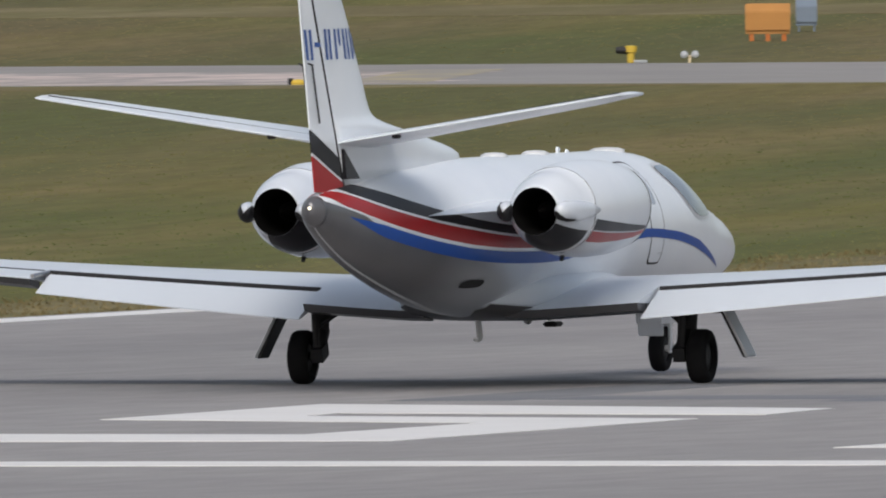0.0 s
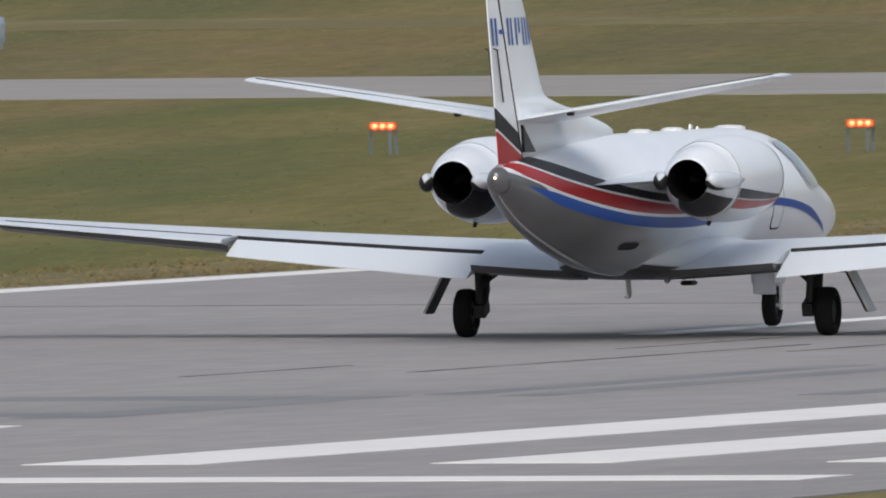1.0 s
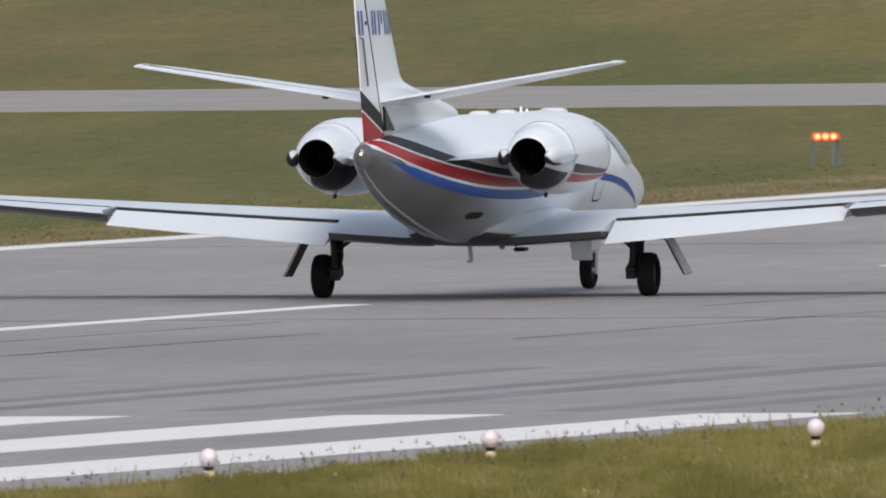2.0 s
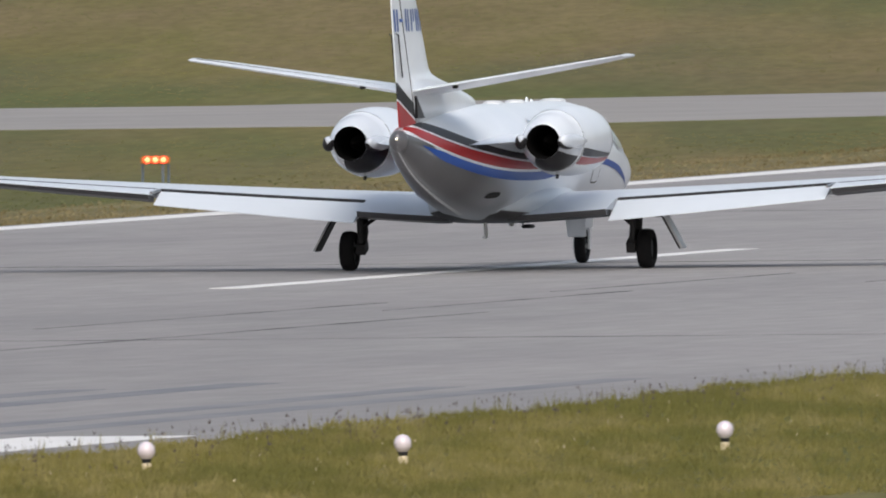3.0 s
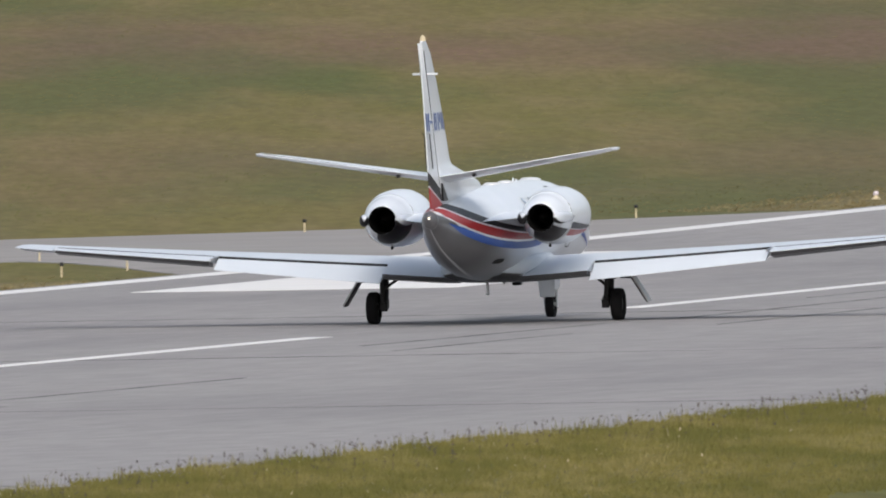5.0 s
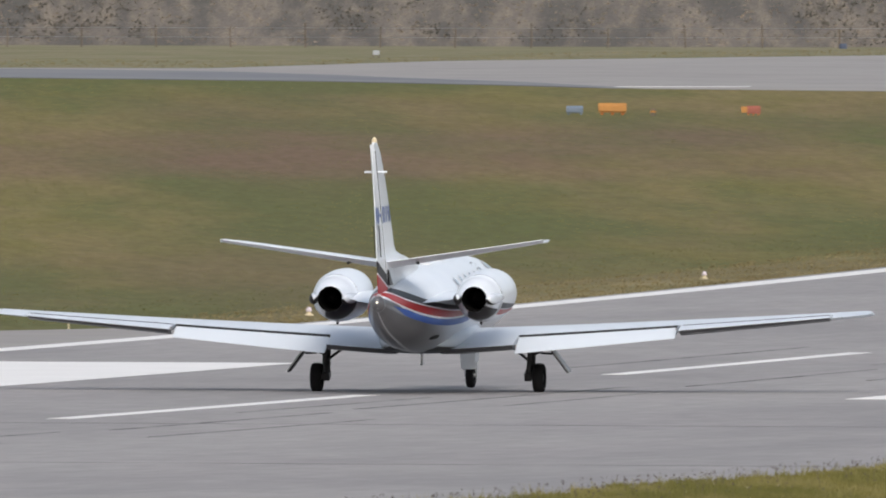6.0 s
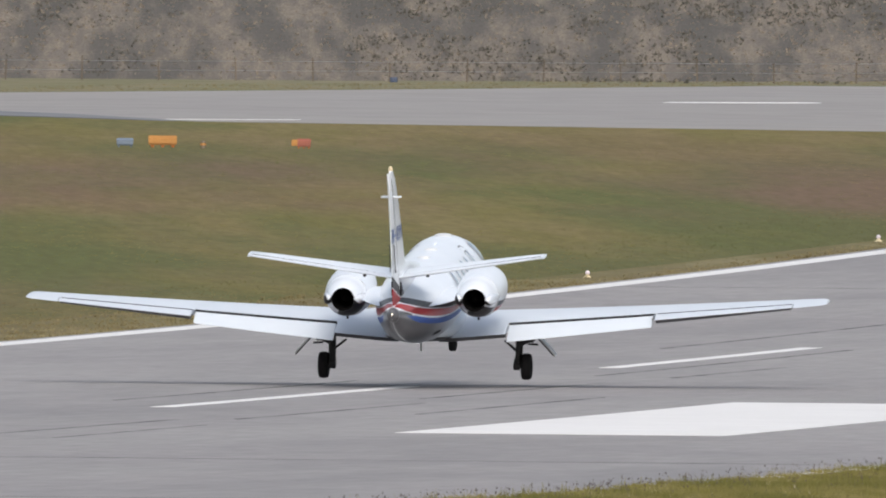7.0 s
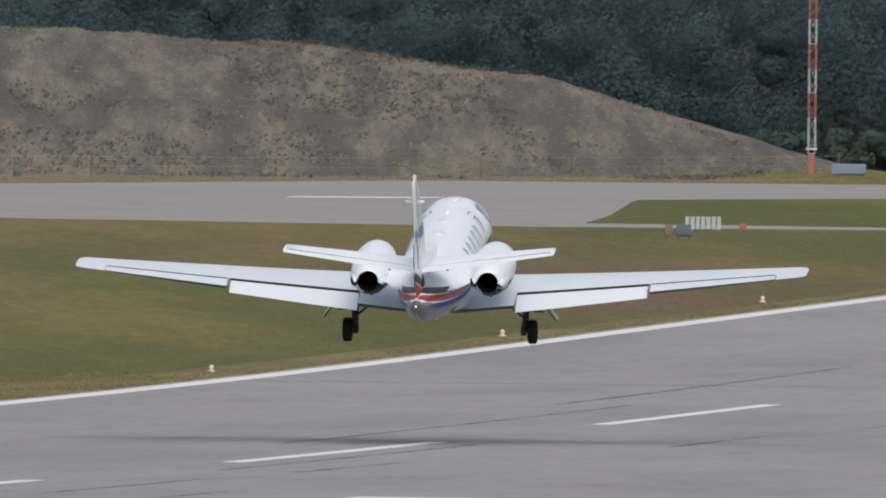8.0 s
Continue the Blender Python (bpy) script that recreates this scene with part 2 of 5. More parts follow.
def part(name, bm, mat, parent=None, label="", smooth=False, bevel=0.0):
    if bevel:
        bmesh.ops.bevel(bm, geom=list(bm.edges), offset=bevel, segments=2, affect="EDGES", clamp_overlap=True)
    bmesh.ops.recalc_face_normals(bm, faces=bm.faces)
    me = bpy.data.meshes.new(name)
    bm.to_mesh(me)
    bm.free()
    me.materials.append(M[mat])
    if smooth:
        me.polygons.foreach_set("use_smooth", [True] * len(me.polygons))
    ob = new(name, me)
    if parent:
        ob.parent = parent
    return tagged(ob, label)


def add_box(bm, size, m=Matrix()):
    bmesh.ops.create_cube(bm, size=1.0, matrix=m @ Matrix.Diagonal((*size, 1)))
    return bm


def add_tube(bm, a, b, r1, r2=None, n=12):
    a, b = Vector(a), Vector(b)
    d = b - a
    m = Matrix.Translation((a + b) / 2) @ d.to_track_quat("Z", "Y").to_matrix().to_4x4()
    bmesh.ops.create_cone(bm, cap_ends=True, segments=n, radius1=r1, radius2=r1 if r2 is None else r2, depth=d.length, matrix=m)
    return bm


def lathe(profile, centre, n=40, axis="y"):
    """rings of (along, radius) round the y, z or x axis through centre."""
    bm = bmesh.new()
    rings = []
    for s, r in profile:
        ring = []
        for k in range(n):
            a = 2 * math.pi * k / n
            u, v = r * math.cos(a), r * math.sin(a)
            p = (u, s, v) if axis == "y" else ((u, v, s) if axis == "z" else (s, u, v))
            ring.append(bm.verts.new(Vector(p) + Vector(centre)))
        rings.append(ring)
    for r0, r1 in zip(rings, rings[1:]):
        for k in range(n):
            bm.faces.new((r0[k], r0[(k + 1) % n], r1[(k + 1) % n], r1[k]))
    return bm


def loft(rings, caps=True):
    bm = bmesh.new()
    vs = [[bm.verts.new(p) for p in ring] for ring in rings]
    n = len(rings[0])
    for r0, r1 in zip(vs, vs[1:]):
        for k in range(n):
            bm.faces.new((r0[k], r0[(k + 1) % n], r1[(k + 1) % n], r1[k]))
    if caps:
        bm.faces.new(vs[0])
        bm.faces.new(vs[-1][::-1])
    return bm


def spline(xs, ys):
    """A smooth curve through points, with no overshoot."""
    xs, ys = np.array(xs, float), np.array(ys, float)
    d = np.diff(ys) / np.diff(xs)
    m = np.concatenate(([d[0]], np.where(d[:-1] * d[1:] > 0, 2 * d[:-1] * d[1:] / (d[:-1] + d[1:] + 1e-12), 0), [d[-1]]))

    def f(x):
        x = min(max(x, xs[0]), xs[-1])
        k = min(max(int(np.searchsorted(xs, x)) - 1, 0), len(xs) - 2)
        h = xs[k + 1] - xs[k]
        t = (x - xs[k]) / h
        return float(ys[k] * (1 + 2 * t) * (1 - t) ** 2 + h * m[k] * t * (1 - t) ** 2 + ys[k + 1] * t * t * (3 - 2 * t) + h * m[k + 1] * t * t * (t - 1))
    return f


def profile(y):
    """The long profile of the airfield: a slight sag that rises to the far end."""
    yc = min(max(y, 120.0), 780.0)
    u = (yc - 314) / 400
    z = 0.623 * u + 0.964 * u * u + 0.909 * u ** 3
    return z + (0.01642 * (min(y, 1182.0) - 780) if y > 780 else 0.0)


GRID = [-3000.0, -1500.0, -600.0, -200.0, 0.0] + [float(v) for v in range(120, 1310, 10)] + [1400.0, 1500.0, 1700.0, 2200.0, 3200.0, 4600.0]
GRID_Z = [profile(v) for v in GRID]


def ground_z(y):
    return float(np.interp(y, GRID, GRID_Z))


def skirt(verts, faces, rim, depth):
    """Closes a thin sheet down into the ground along its rim."""
    base = len(verts)
    verts += [(verts[k][0], verts[k][1], verts[k][2] - depth) for k in rim]
    n = len(rim)
    faces += [(rim[k], rim[(k + 1) % n], base + (k + 1) % n, base + k) for k in range(n)]


def sheet(name, outline, mat, lift, label, kind="structure", category=""):
    """A flat convex-in-x sheet laid on the ground: outline is (y, x_left, x_right) rows."""
    ys = [r[0] for r in outline]
    left, right = [r[1] for r in outline], [r[2] for r in outline]
    y0, y1 = ys[0], ys[-1]
    rows = sorted(set([v for v in GRID if y0 < v < y1] + [float(v) for v in ys]))
    verts, faces = [], []
    for y in rows:
        xl, xr = np.interp(y, ys, left), np.interp(y, ys, right)
        for k in range(5):
            verts.append((xl + (xr - xl) * k / 4, y, ground_z(y) + lift))
    for r in range(len(rows) - 1):
        for k in range(4):
            a = r * 5 + k
            faces.append((a, a + 1, a + 6, a + 5))
    last = 5 * (len(rows) - 1)
    rim = list(range(5)) + [5 * r + 4 for r in range(1, len(rows))] + [last + k for k in (3, 2, 1, 0)] + [5 * r for r in range(len(rows) - 2, 0, -1)]
    skirt(verts, faces, rim, lift + 0.02)
    ob = meshed(name, verts, faces, mat)
    return tagged(ob, label, category, "", kind)


# ---- ground, runway, taxiways ----
CX = -85.67         # centre line
NEAR, FAR = -64.3, -103.3
EDGE_Y, EDGE_X = [60, 240, 275, 310, 350, 420, 460, 500, 2000], [-62.6, -62.7, -62.9, -63.7, -64.7, -64.8, -63.6, -62.9, -62.9]


def ground_sheet():
    ys = GRID
    xs = [-3500, -1800, -900, -500, -300, -250, -200, -160, -130, -104, -64, 0, 150, 500, 1500, 3500]
    verts = [(x, y, ground_z(y)) for y in ys for x in xs]
    n = len(xs)
    faces = [(r * n + k, r * n + k + 1, r * n + n + k + 1, r * n + n + k) for r in range(len(ys) - 1) for k in range(n - 1)]
    tagged(meshed("ground", verts, faces, "grass"), "rough olive and brown airfield grass with dry patches", "ground", "", "structure")


ground_sheet()
sheet("runway", [(y, FAR, x) for y, x in zip(EDGE_Y, EDGE_X)], "asphalt", 0.02, "grey weathered asphalt runway with faint tyre traces", category="runway")
sheet("taxiway", [(548.6, -240, -152), (551, -240, -121), (559.5, -240, -114.7), (565, -240, -110.6), (565.3, -240, -103.1), (576, -240, -103.1), (577, -160, -103.1), (580, -134.5, -103.1), (594, -119, -103.1), (604, -109.5, -103.1), (618, -103.8, -103.1)],
      "taxi", 0.012, "pale grey taxiway joining the runway at right angles", category="taxiway")
sheet("taxiway_fillet", [(544.5, -103.5, -103.1), (547.5, -104.46, -103.1), (556, -106.9, -103.1), (562, -108.94, -103.1), (565.2, -110.6, -103.1)],
      "taxi", 0.014, "rounded pale grey corner between taxiway and runway", category="taxiway")
sheet("far_apron", [(1012, -118, -60), (1013, -133, -60), (1024, -158, -60), (1032, -164, -60), (1040, -172, -60), (1050, -190, -60), (1056, -240, -60), (1070, -240, -60), (1074, -182, -60), (1097, -177, -60), (1118, -163, -60), (1136, -152, -60)],
      "taxi", 0.012, "pale concrete apron at the foot of an earth bank", category="apron")
sheet("verge_strip", [(1072, -240, -183), (1099, -240, -177), (1120, -240, -163), (1137, -240, -152), (1142, -240, -140), (1152, -240, -138)],
      "verge", 0.006, "pale dry grass verge below the bank", category="verge")
sheet("dry_verge", [(648, -240, -186), (652, -240, -174), (660, -240, -177), (664, -240, -192)],
      "dryground", 0.010, "pale dry band of grass beyond the taxiway", category="verge")
sheet("apron_shoulder", [(1025, -159.5, -158.5), (1032, -164.5, -161.5), (1040, -172, -165), (1050, -190, -171), (1056, -240, -174), (1064, -240, -179), (1071, -240, -188)],
      "shoulder", 0.018, "dark tarmac shoulder along the concrete apron", category="apron")
sheet("grass_island", [(1018, -118, -60), (1022, -131, -60), (1040, -132.5, -60), (1078, -136.5, -60), (1084, -137, -60), (1100, -124, -60), (1104, -110, -60)],
      "grass", 0.03, "grass island inside the concrete apron", category="grass")

sheet("dry_verge", [(250, FAR - 3.0, FAR), (300, FAR - 4.2, FAR), (345, FAR - 2.6, FAR), (390, FAR - 4.0, FAR), (430, FAR - 3.0, FAR), (470, FAR - 4.6, FAR), (505, FAR - 3.2, FAR), (537, FAR - 4.0, FAR)],
      "dryground", 0.010, "dry straw-coloured verge beside the runway", category="verge")
sheet("dry_verge", [(619, FAR - 2.5, FAR), (680, FAR - 4.2, FAR), (740, FAR - 2.6, FAR), (800, FAR - 1.8, FAR), (860, FAR - 1.3, FAR), (930, FAR - 1.6, FAR), (1000, FAR - 1.2, FAR)],
      "dryground", 0.010, "dry straw-coloured verge along the far runway edge", category="verge")
sheet("dry_verge", [(540.5, -240, -186), (543, -240, -178), (546, -240, -166), (549, -240, -152)],
      "dryground", 0.010, "dry straw-coloured verge beside the taxiway", category="verge")


def marking(name, corners, label, mat="mark", lift=0.0265, category="runway marking", group=""):
    """A painted shape on the ground: a quad given by its four (x, y) corners, cut along so that it follows the profile."""
    a, b, c, d = [Vector(p) for p in corners]
    y0, y1 = a.y, d.y
    rows = [y0] + [v for v in GRID if y0 < v < y1] + [y1]
    verts = []
    for y in rows:
        k = (y - y0) / (y1 - y0)
        p, q = a.lerp(d, k), b.lerp(c, k)
        verts += [(p.x, p.y, ground_z(p.y) + lift), (q.x, q.y, ground_z(q.y) + lift)]
    faces = [(2 * k, 2 * k + 1, 2 * k + 3, 2 * k + 2) for k in range(len(rows) - 1)]
    n = len(rows)
    skirt(verts, faces, [0] + [2 * k + 1 for k in range(n)] + [2 * k for k in range(n - 1, 0, -1)], lift + 0.01)
    return tagged(meshed(name, verts, faces, mat), label, category, group, "structure")


def stripe(name, x0, x1, y0, y1, label, **kw):
    return marking(name, ((x0, y0), (x1, y0), (x1, y1), (x0, y1)), label, **kw)


for k in range(-3, 14):
    y = 310.6 + 60.15 * k
    if y > 290:
        stripe("centre_line_dash", CX - 0.23, CX + 0.23, y, y + 31.6, "white painted centre line dash on the runway", group="centre line dashes")
stripe("edge_line_far", -102.95, -102.2, 60, 2000, "white painted edge line beside the grass")
stripe("edge_line_near", -63.55, -63.15, 470, 2000, "thin white painted edge line beside the grass")
stripe("threshold_bar", FAR + 0.4, NEAR - 0.1, 238.3, 240.0, "white painted bar across the runway at the threshold")
for x in (-71.75, -68.1, -64.6, -99.4, -95.8, -92.2):
    xs, y0, y1 = x - 1.45, 245.3, 274.3
    marking("threshold_stripe", ((xs, y0), (xs + 1.6, y0), (xs + 2.35, y1), (xs + 0.75, y1)) if x > -85 else ((xs, y0), (xs + 1.8, y0), (xs + 1.8, y1), (xs, y1)),
            "long white painted threshold stripe on the runway", group="threshold stripes")
for x0 in (-76.75, -99.8):
    stripe("aiming_point_block", x0, x0 + 5.9, 520.5, 564.8, "large white painted aiming point block", group="aiming point blocks")


def digit_five():
    bm = bmesh.new()

    outline = ((-84.0, 264.9), (-78.3, 262.4), (-78.1, 259.6), (-82.5, 260.7), (-82.4, 259.3), (-78.2, 257.8), (-78.1, 248.3),
               (-83.9, 248.3), (-83.9, 251.6), (-79.8, 251.1), (-79.7, 256.1), (-83.9, 257.9))
    bm.faces.new([bm.verts.new((x, y, ground_z(250) + (y - 250) / 15 * (ground_z(265) - ground_z(250)) + 0.027)) for x, y in outline])
    bm.faces.ensure_lookup_table()
    rim = list(bm.faces[0].verts)
    low = [bm.verts.new((v.co.x, v.co.y, v.co.z - 0.04)) for v in rim]
    for k in range(len(rim)):
        q = (k + 1) % len(rim)
        bm.faces.new((rim[k], rim[q], low[q], low[k]))
    tagged(part("runway_number_5", bm, "mark"), "white painted runway digit 5 on the asphalt", "runway marking", "", "structure")


digit_five()


# ---- the aeroplane: origin on the ground between the main wheels, nose to +y ----
jet = tagged(new("business_jet"), "white twin-engined business jet with red, blue and black stripes", "aeroplane")

FY = [-6.14, -6.04, -5.6, -5.0, -4.0, -3.0, -2.0, -1.0, 0.0, 3.2, 3.85, 4.50, 5.05, 5.80, 6.46, 6.93, 7.14, 7.22]
F_TOP = spline(FY, [1.85, 1.90, 1.97, 2.03, 2.11, 2.16, 2.195, 2.20, 2.20, 2.20, 2.175, 2.02, 1.80, 1.66, 1.52, 1.38, 1.28, 1.22])
F_BOT = spline(FY, [1.75, 1.65, 1.46, 1.27, 1.05, 0.87, 0.73, 0.66, 0.65, 0.65, 0.66, 0.68, 0.71, 0.77, 0.86, 0.97, 1.08, 1.16])
F_HW = spline(FY, [0.03, 0.11, 0.21, 0.30, 0.47, 0.63, 0.75, 0.80, 0.81, 0.81, 0.80, 0.76, 0.70, 0.57, 0.42, 0.26, 0.12, 0.02])


def skin(y, phi, off=0.0):
    """A point of the fuselage's surface; phi is 0 at the right-hand side, 90 on top."""
    zc, hh, hw = (F_TOP(y) + F_BOT(y)) / 2, (F_TOP(y) - F_BOT(y)) / 2, F_HW(y)
    c, s = math.cos(phi), math.sin(phi)
    return Vector(((hw + off) * c, y, zc + (hh + off) * s))


def phi_at(y, z):
    zc, hh = (F_TOP(y) + F_BOT(y)) / 2, (F_TOP(y) - F_BOT(y)) / 2
    return math.asin(max(-0.98, min(0.98, (z - zc) / hh)))


def fuselage():
    ys = sorted(set(list(np.linspace(-6.14, 7.22, 90)) + [-6.12, -6.09, 7.19, 7.21]))
    rings = [[skin(y, 2 * math.pi * k / 56) for k in range(56)] for y in ys]
    body = part("fuselage", loft(rings), "white", jet, "white painted fuselage with a tapering tail cone", smooth=True)
    # stripes wrap both sides of the hull
    base = spline([-6.05, -5.4, -4.5, -3.6, -2.8, -2.0, -1.2, 0.2, 1.2, 2.2, 3.0, 3.8, 4.5, 5.3], [1.80, 1.67, 1.50, 1.37, 1.29, 1.25, 1.24, 1.28, 1.36, 1.41, 1.38, 1.30, 1.17, 0.97])
    bands = [("blue_stripe", "blue", lambda y: -0.050 if y < -0.3 else -0.04, lambda y: 0.062 if y < -0.3 else 0.045, -5.55, 5.1, 0.006),
             ("white_pinstripe", "white", lambda y: 0.075, lambda y: 0.095, -5.96, 0.2, 0.006),
             ("red_stripe", "red", lambda y: 0.095, lambda y: 0.235 - 0.09 * max(0, (y + 3) / 3), -6.04, 0.4, 0.005),
             ("white_pinstripe", "white", lambda y: 0.24 - 0.09 * max(0, (y + 3) / 3), lambda y: 0.26 - 0.09 * max(0, (y + 3) / 3), -6.0, 0.2, 0.005),
             ("black_stripe", "black", lambda y: 0.26 - 0.09 * max(0, (y + 3) / 3), lambda y: 0.40 - 0.10 * max(0, (y + 4.6) / 3), -5.75, 0.3, 0.004)]
    for name, mat, lo, hi, y0, y1, off in bands:
        for side in (1, -1):
            verts, faces = [], []
            n = 70
            for k in range(n + 1):
                y = y0 + (y1 - y0) * k / n
                taper = min(1, (k + 0.3) / 5, (n - k + 0.3) / 7)
                zl, zh = base(y) + lo(y), base(y) + hi(y)
                zm = (zl + zh) / 2
                zl, zh = zm + (zl - zm) * taper, zm + (zh - zm) * taper
                for j in range(4):
                    p = skin(y, phi_at(y, zl + (zh - zl) * j / 3), off)
                    verts.append((side * p.x, p.y, p.z))
            for k in range(n):
                for j in range(3):
                    a = 4 * k + j
                    faces.append((a, a + 1, a + 5, a + 4))
            meshed(name, verts, faces, mat, body, smooth=True)
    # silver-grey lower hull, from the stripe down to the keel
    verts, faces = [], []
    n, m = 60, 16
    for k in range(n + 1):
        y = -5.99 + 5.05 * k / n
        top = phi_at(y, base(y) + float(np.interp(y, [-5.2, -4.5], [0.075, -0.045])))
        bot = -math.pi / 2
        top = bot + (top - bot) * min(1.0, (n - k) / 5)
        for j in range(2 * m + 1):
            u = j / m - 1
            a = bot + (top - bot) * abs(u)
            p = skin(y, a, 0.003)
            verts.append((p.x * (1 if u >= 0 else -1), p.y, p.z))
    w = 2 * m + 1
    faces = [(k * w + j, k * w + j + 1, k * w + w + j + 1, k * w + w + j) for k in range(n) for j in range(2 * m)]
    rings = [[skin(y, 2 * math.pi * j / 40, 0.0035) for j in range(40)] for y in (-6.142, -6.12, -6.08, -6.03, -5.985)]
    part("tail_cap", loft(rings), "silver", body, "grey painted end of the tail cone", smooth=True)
    meshed("lower_hull_panel", verts, faces, "silver", body, "grey painted lower tail cone, a pale reflection coloured in forward", True)
    return body


def patch(name, mat, parent, yc, zc, dy, dz, side=1, off=0.008, power=4.0, lean=0.0, label=""):
    """A rounded pane or panel that follows the hull."""
    n, verts, faces = 10, [], []
    for i in range(n + 1):
        for j in range(n + 1):
            u, v = 2 * i / n - 1, 2 * j / n - 1
            r = max(abs(u), abs(v))
            k = r / max(1e-6, (abs(u) ** power + abs(v) ** power) ** (1 / power))
            u, v = u * k, v * k
            y, z = yc + dy * u + lean * v, zc + dz * v
            p = skin(y, phi_at(y, z), off)
            verts.append((side * p.x, p.y, p.z))
    for i in range(n):
        for j in range(n):
            a = i * (n + 1) + j
            faces.append((a, a + 1, a + n + 2, a + n + 1))
    return meshed(name, verts, faces, mat, parent, label, True)


def hull_details(body):
    for side in (1, -1):
        for k in range(5):
            y = 1.75 - 0.62 * k
            w = patch("cabin_window", "grey_white", body, y, 1.82, 0.14, 0.18, side, 0.006, 3.0)
            patch("pane", "pale_pane", body, y, 1.82, 0.115, 0.155, side, 0.010, 3.0)
        patch("door_seal", "seal", body, 2.55, 1.60, 0.225, 0.50, side, 0.002, 8, -0.02)
        patch("cabin_door", "white", body, 2.55, 1.60, 0.205, 0.48, side, 0.0035, 8, -0.02, "white cabin door panel with a dark outline")
        patch("pane", "pale_pane", body, 2.55, 1.84, 0.10, 0.16, side, 0.008, 3.0)
        patch("cockpit_window_frame", "grey_white", body, 3.98, 1.79, 0.42, 0.28, side, 0.006, 4, -0.30)
        patch("cockpit_window", "glass", body, 3.98, 1.79, 0.39, 0.25, side, 0.011, 4, -0.30, "tinted cockpit side window")
    # belly fairing under the wing
    fy = np.linspace(-1.9, 2.5, 25)
    rings = []
    for y in fy:
        u = (y - 0.3) / 2.2
        s = max(0.02, 1 - abs(u) ** 3.2)
        rings.append([Vector(((0.30 + 0.52 * s) * np.sign(math.cos(a)) * abs(math.cos(a)) ** 0.6, y, 0.88 + (0.10 + 0.165 * s) * np.sign(math.sin(a)) * abs(math.sin(a)) ** 0.7))
                      for a in [2 * math.pi * k / 32 for k in range(32)]])
    part("belly_fairing", loft(rings), "wing", jet, "white wing root fairing under the hull", smooth=True)
    # dark keel panel under the fairing, the belly's shade put into its colour
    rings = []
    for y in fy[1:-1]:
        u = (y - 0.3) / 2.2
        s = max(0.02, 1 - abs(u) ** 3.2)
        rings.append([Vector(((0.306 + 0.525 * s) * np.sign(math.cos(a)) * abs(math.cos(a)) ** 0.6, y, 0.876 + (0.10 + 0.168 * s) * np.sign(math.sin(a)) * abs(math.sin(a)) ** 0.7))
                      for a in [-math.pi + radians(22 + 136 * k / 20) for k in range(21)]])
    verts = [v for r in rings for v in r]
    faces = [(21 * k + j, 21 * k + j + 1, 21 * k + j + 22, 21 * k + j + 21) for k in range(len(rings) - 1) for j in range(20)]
    meshed("belly_panel", verts, faces, "fairing", jet, "dark belly panel, the underside's shade in its colour", True)
    # roof and belly aerials
    for y, r in ((-0.2, 0.13), (1.15, 0.13), (3.55, 0.17)):
        part("roof_aerial", lathe([(-0.03, r), (0.01, r), (0.03, r * 0.7), (0.036, 0.01)], (0.0, y, F_TOP(y)), 20, "z"), "grey_white", body, smooth=True)
    for y, z, h, l in ((1.9, 2.19, 0.06, 0.08), (2.2, 2.19, 0.03, 0.08), (3.8, 2.15, 0.03, 0.1), (-1.9, 2.19, 0.10, 0.03)):
        bm = add_box(bmesh.new(), (0.02, l, h + 0.04), pose(0, y, z + h / 2 - 0.02, -15))
        part("blade_aerial", bm, "white", body)
    for y, h in ((-0.75, 0.24), (0.9, 0.10), (1.6, 0.08)):
        bm = bmesh.new()
        add_box(bm, (0.025, 0.12, h), pose(0, y, 0.64 - h / 2 + 0.03, 18))
        add_box(bm, (0.05, 0.10, 0.03), pose(0, y - 0.05, 0.64 - h + 0.04))
        part("belly_aerial", bm, "grey_white", body)
    bm = add_box(bmesh.new(), (0.14, 0.24, 0.05), pose(0.15, 1.2, 0.55))
    part("drain_mast", bm, "dark", body, bevel=0.015)
    part("tail_lamp", lathe([(-0.025, 0.003), (-0.018, 0.012), (0.02, 0.017)], (0, -6.138, 1.80), 14), "lamp", body, smooth=True)
    for sx in (0.26, -0.26):
        patch("vent_scoop", "seal", body, -2.6, 1.02, 0.22, 0.04, 1 if sx > 0 else -1, 0.012, 3)
    # chafing strip along the keel of the tail cone
    verts, faces = [], []
    for k in range(31):
        y = -6.1 + 3.9 * k / 30
        for d in (-1.62, -1.52):
            p = skin(y, d, 0.006)
            verts.append(p)
    faces = [(2 * k, 2 * k + 1, 2 * k + 3, 2 * k + 2) for k in range(30)]
    meshed("keel_strip", verts, faces, "grey_white", body)


def foil(chord, thick, n=14):
    """An aerofoil outline as (along from the nose, height) pairs, trailing edge at both ends."""
    pts = []
    for k in range(n + 1):
        x = 0.5 * (1 + math.cos(math.pi * k / n))
        pts.append((x, thick * 5 * (0.2969 * math.sqrt(x) - 0.126 * x - 0.3516 * x * x + 0.2843 * x ** 3 - 0.1036 * x ** 4) + 0.02 * (1 - (2 * x - 1) ** 2)))
    for k in range(1, n):
        x = 0.5 * (1 - math.cos(math.pi * k / n))
        pts.append((x, -thick * 5 * (0.2969 * math.sqrt(x) - 0.126 * x - 0.3516 * x * x + 0.2843 * x ** 3 - 0.1036 * x ** 4) * 0.95 + 0.02 * (1 - (2 * x - 1) ** 2)))
    return [(x * chord, z * chord) for x, z in pts]


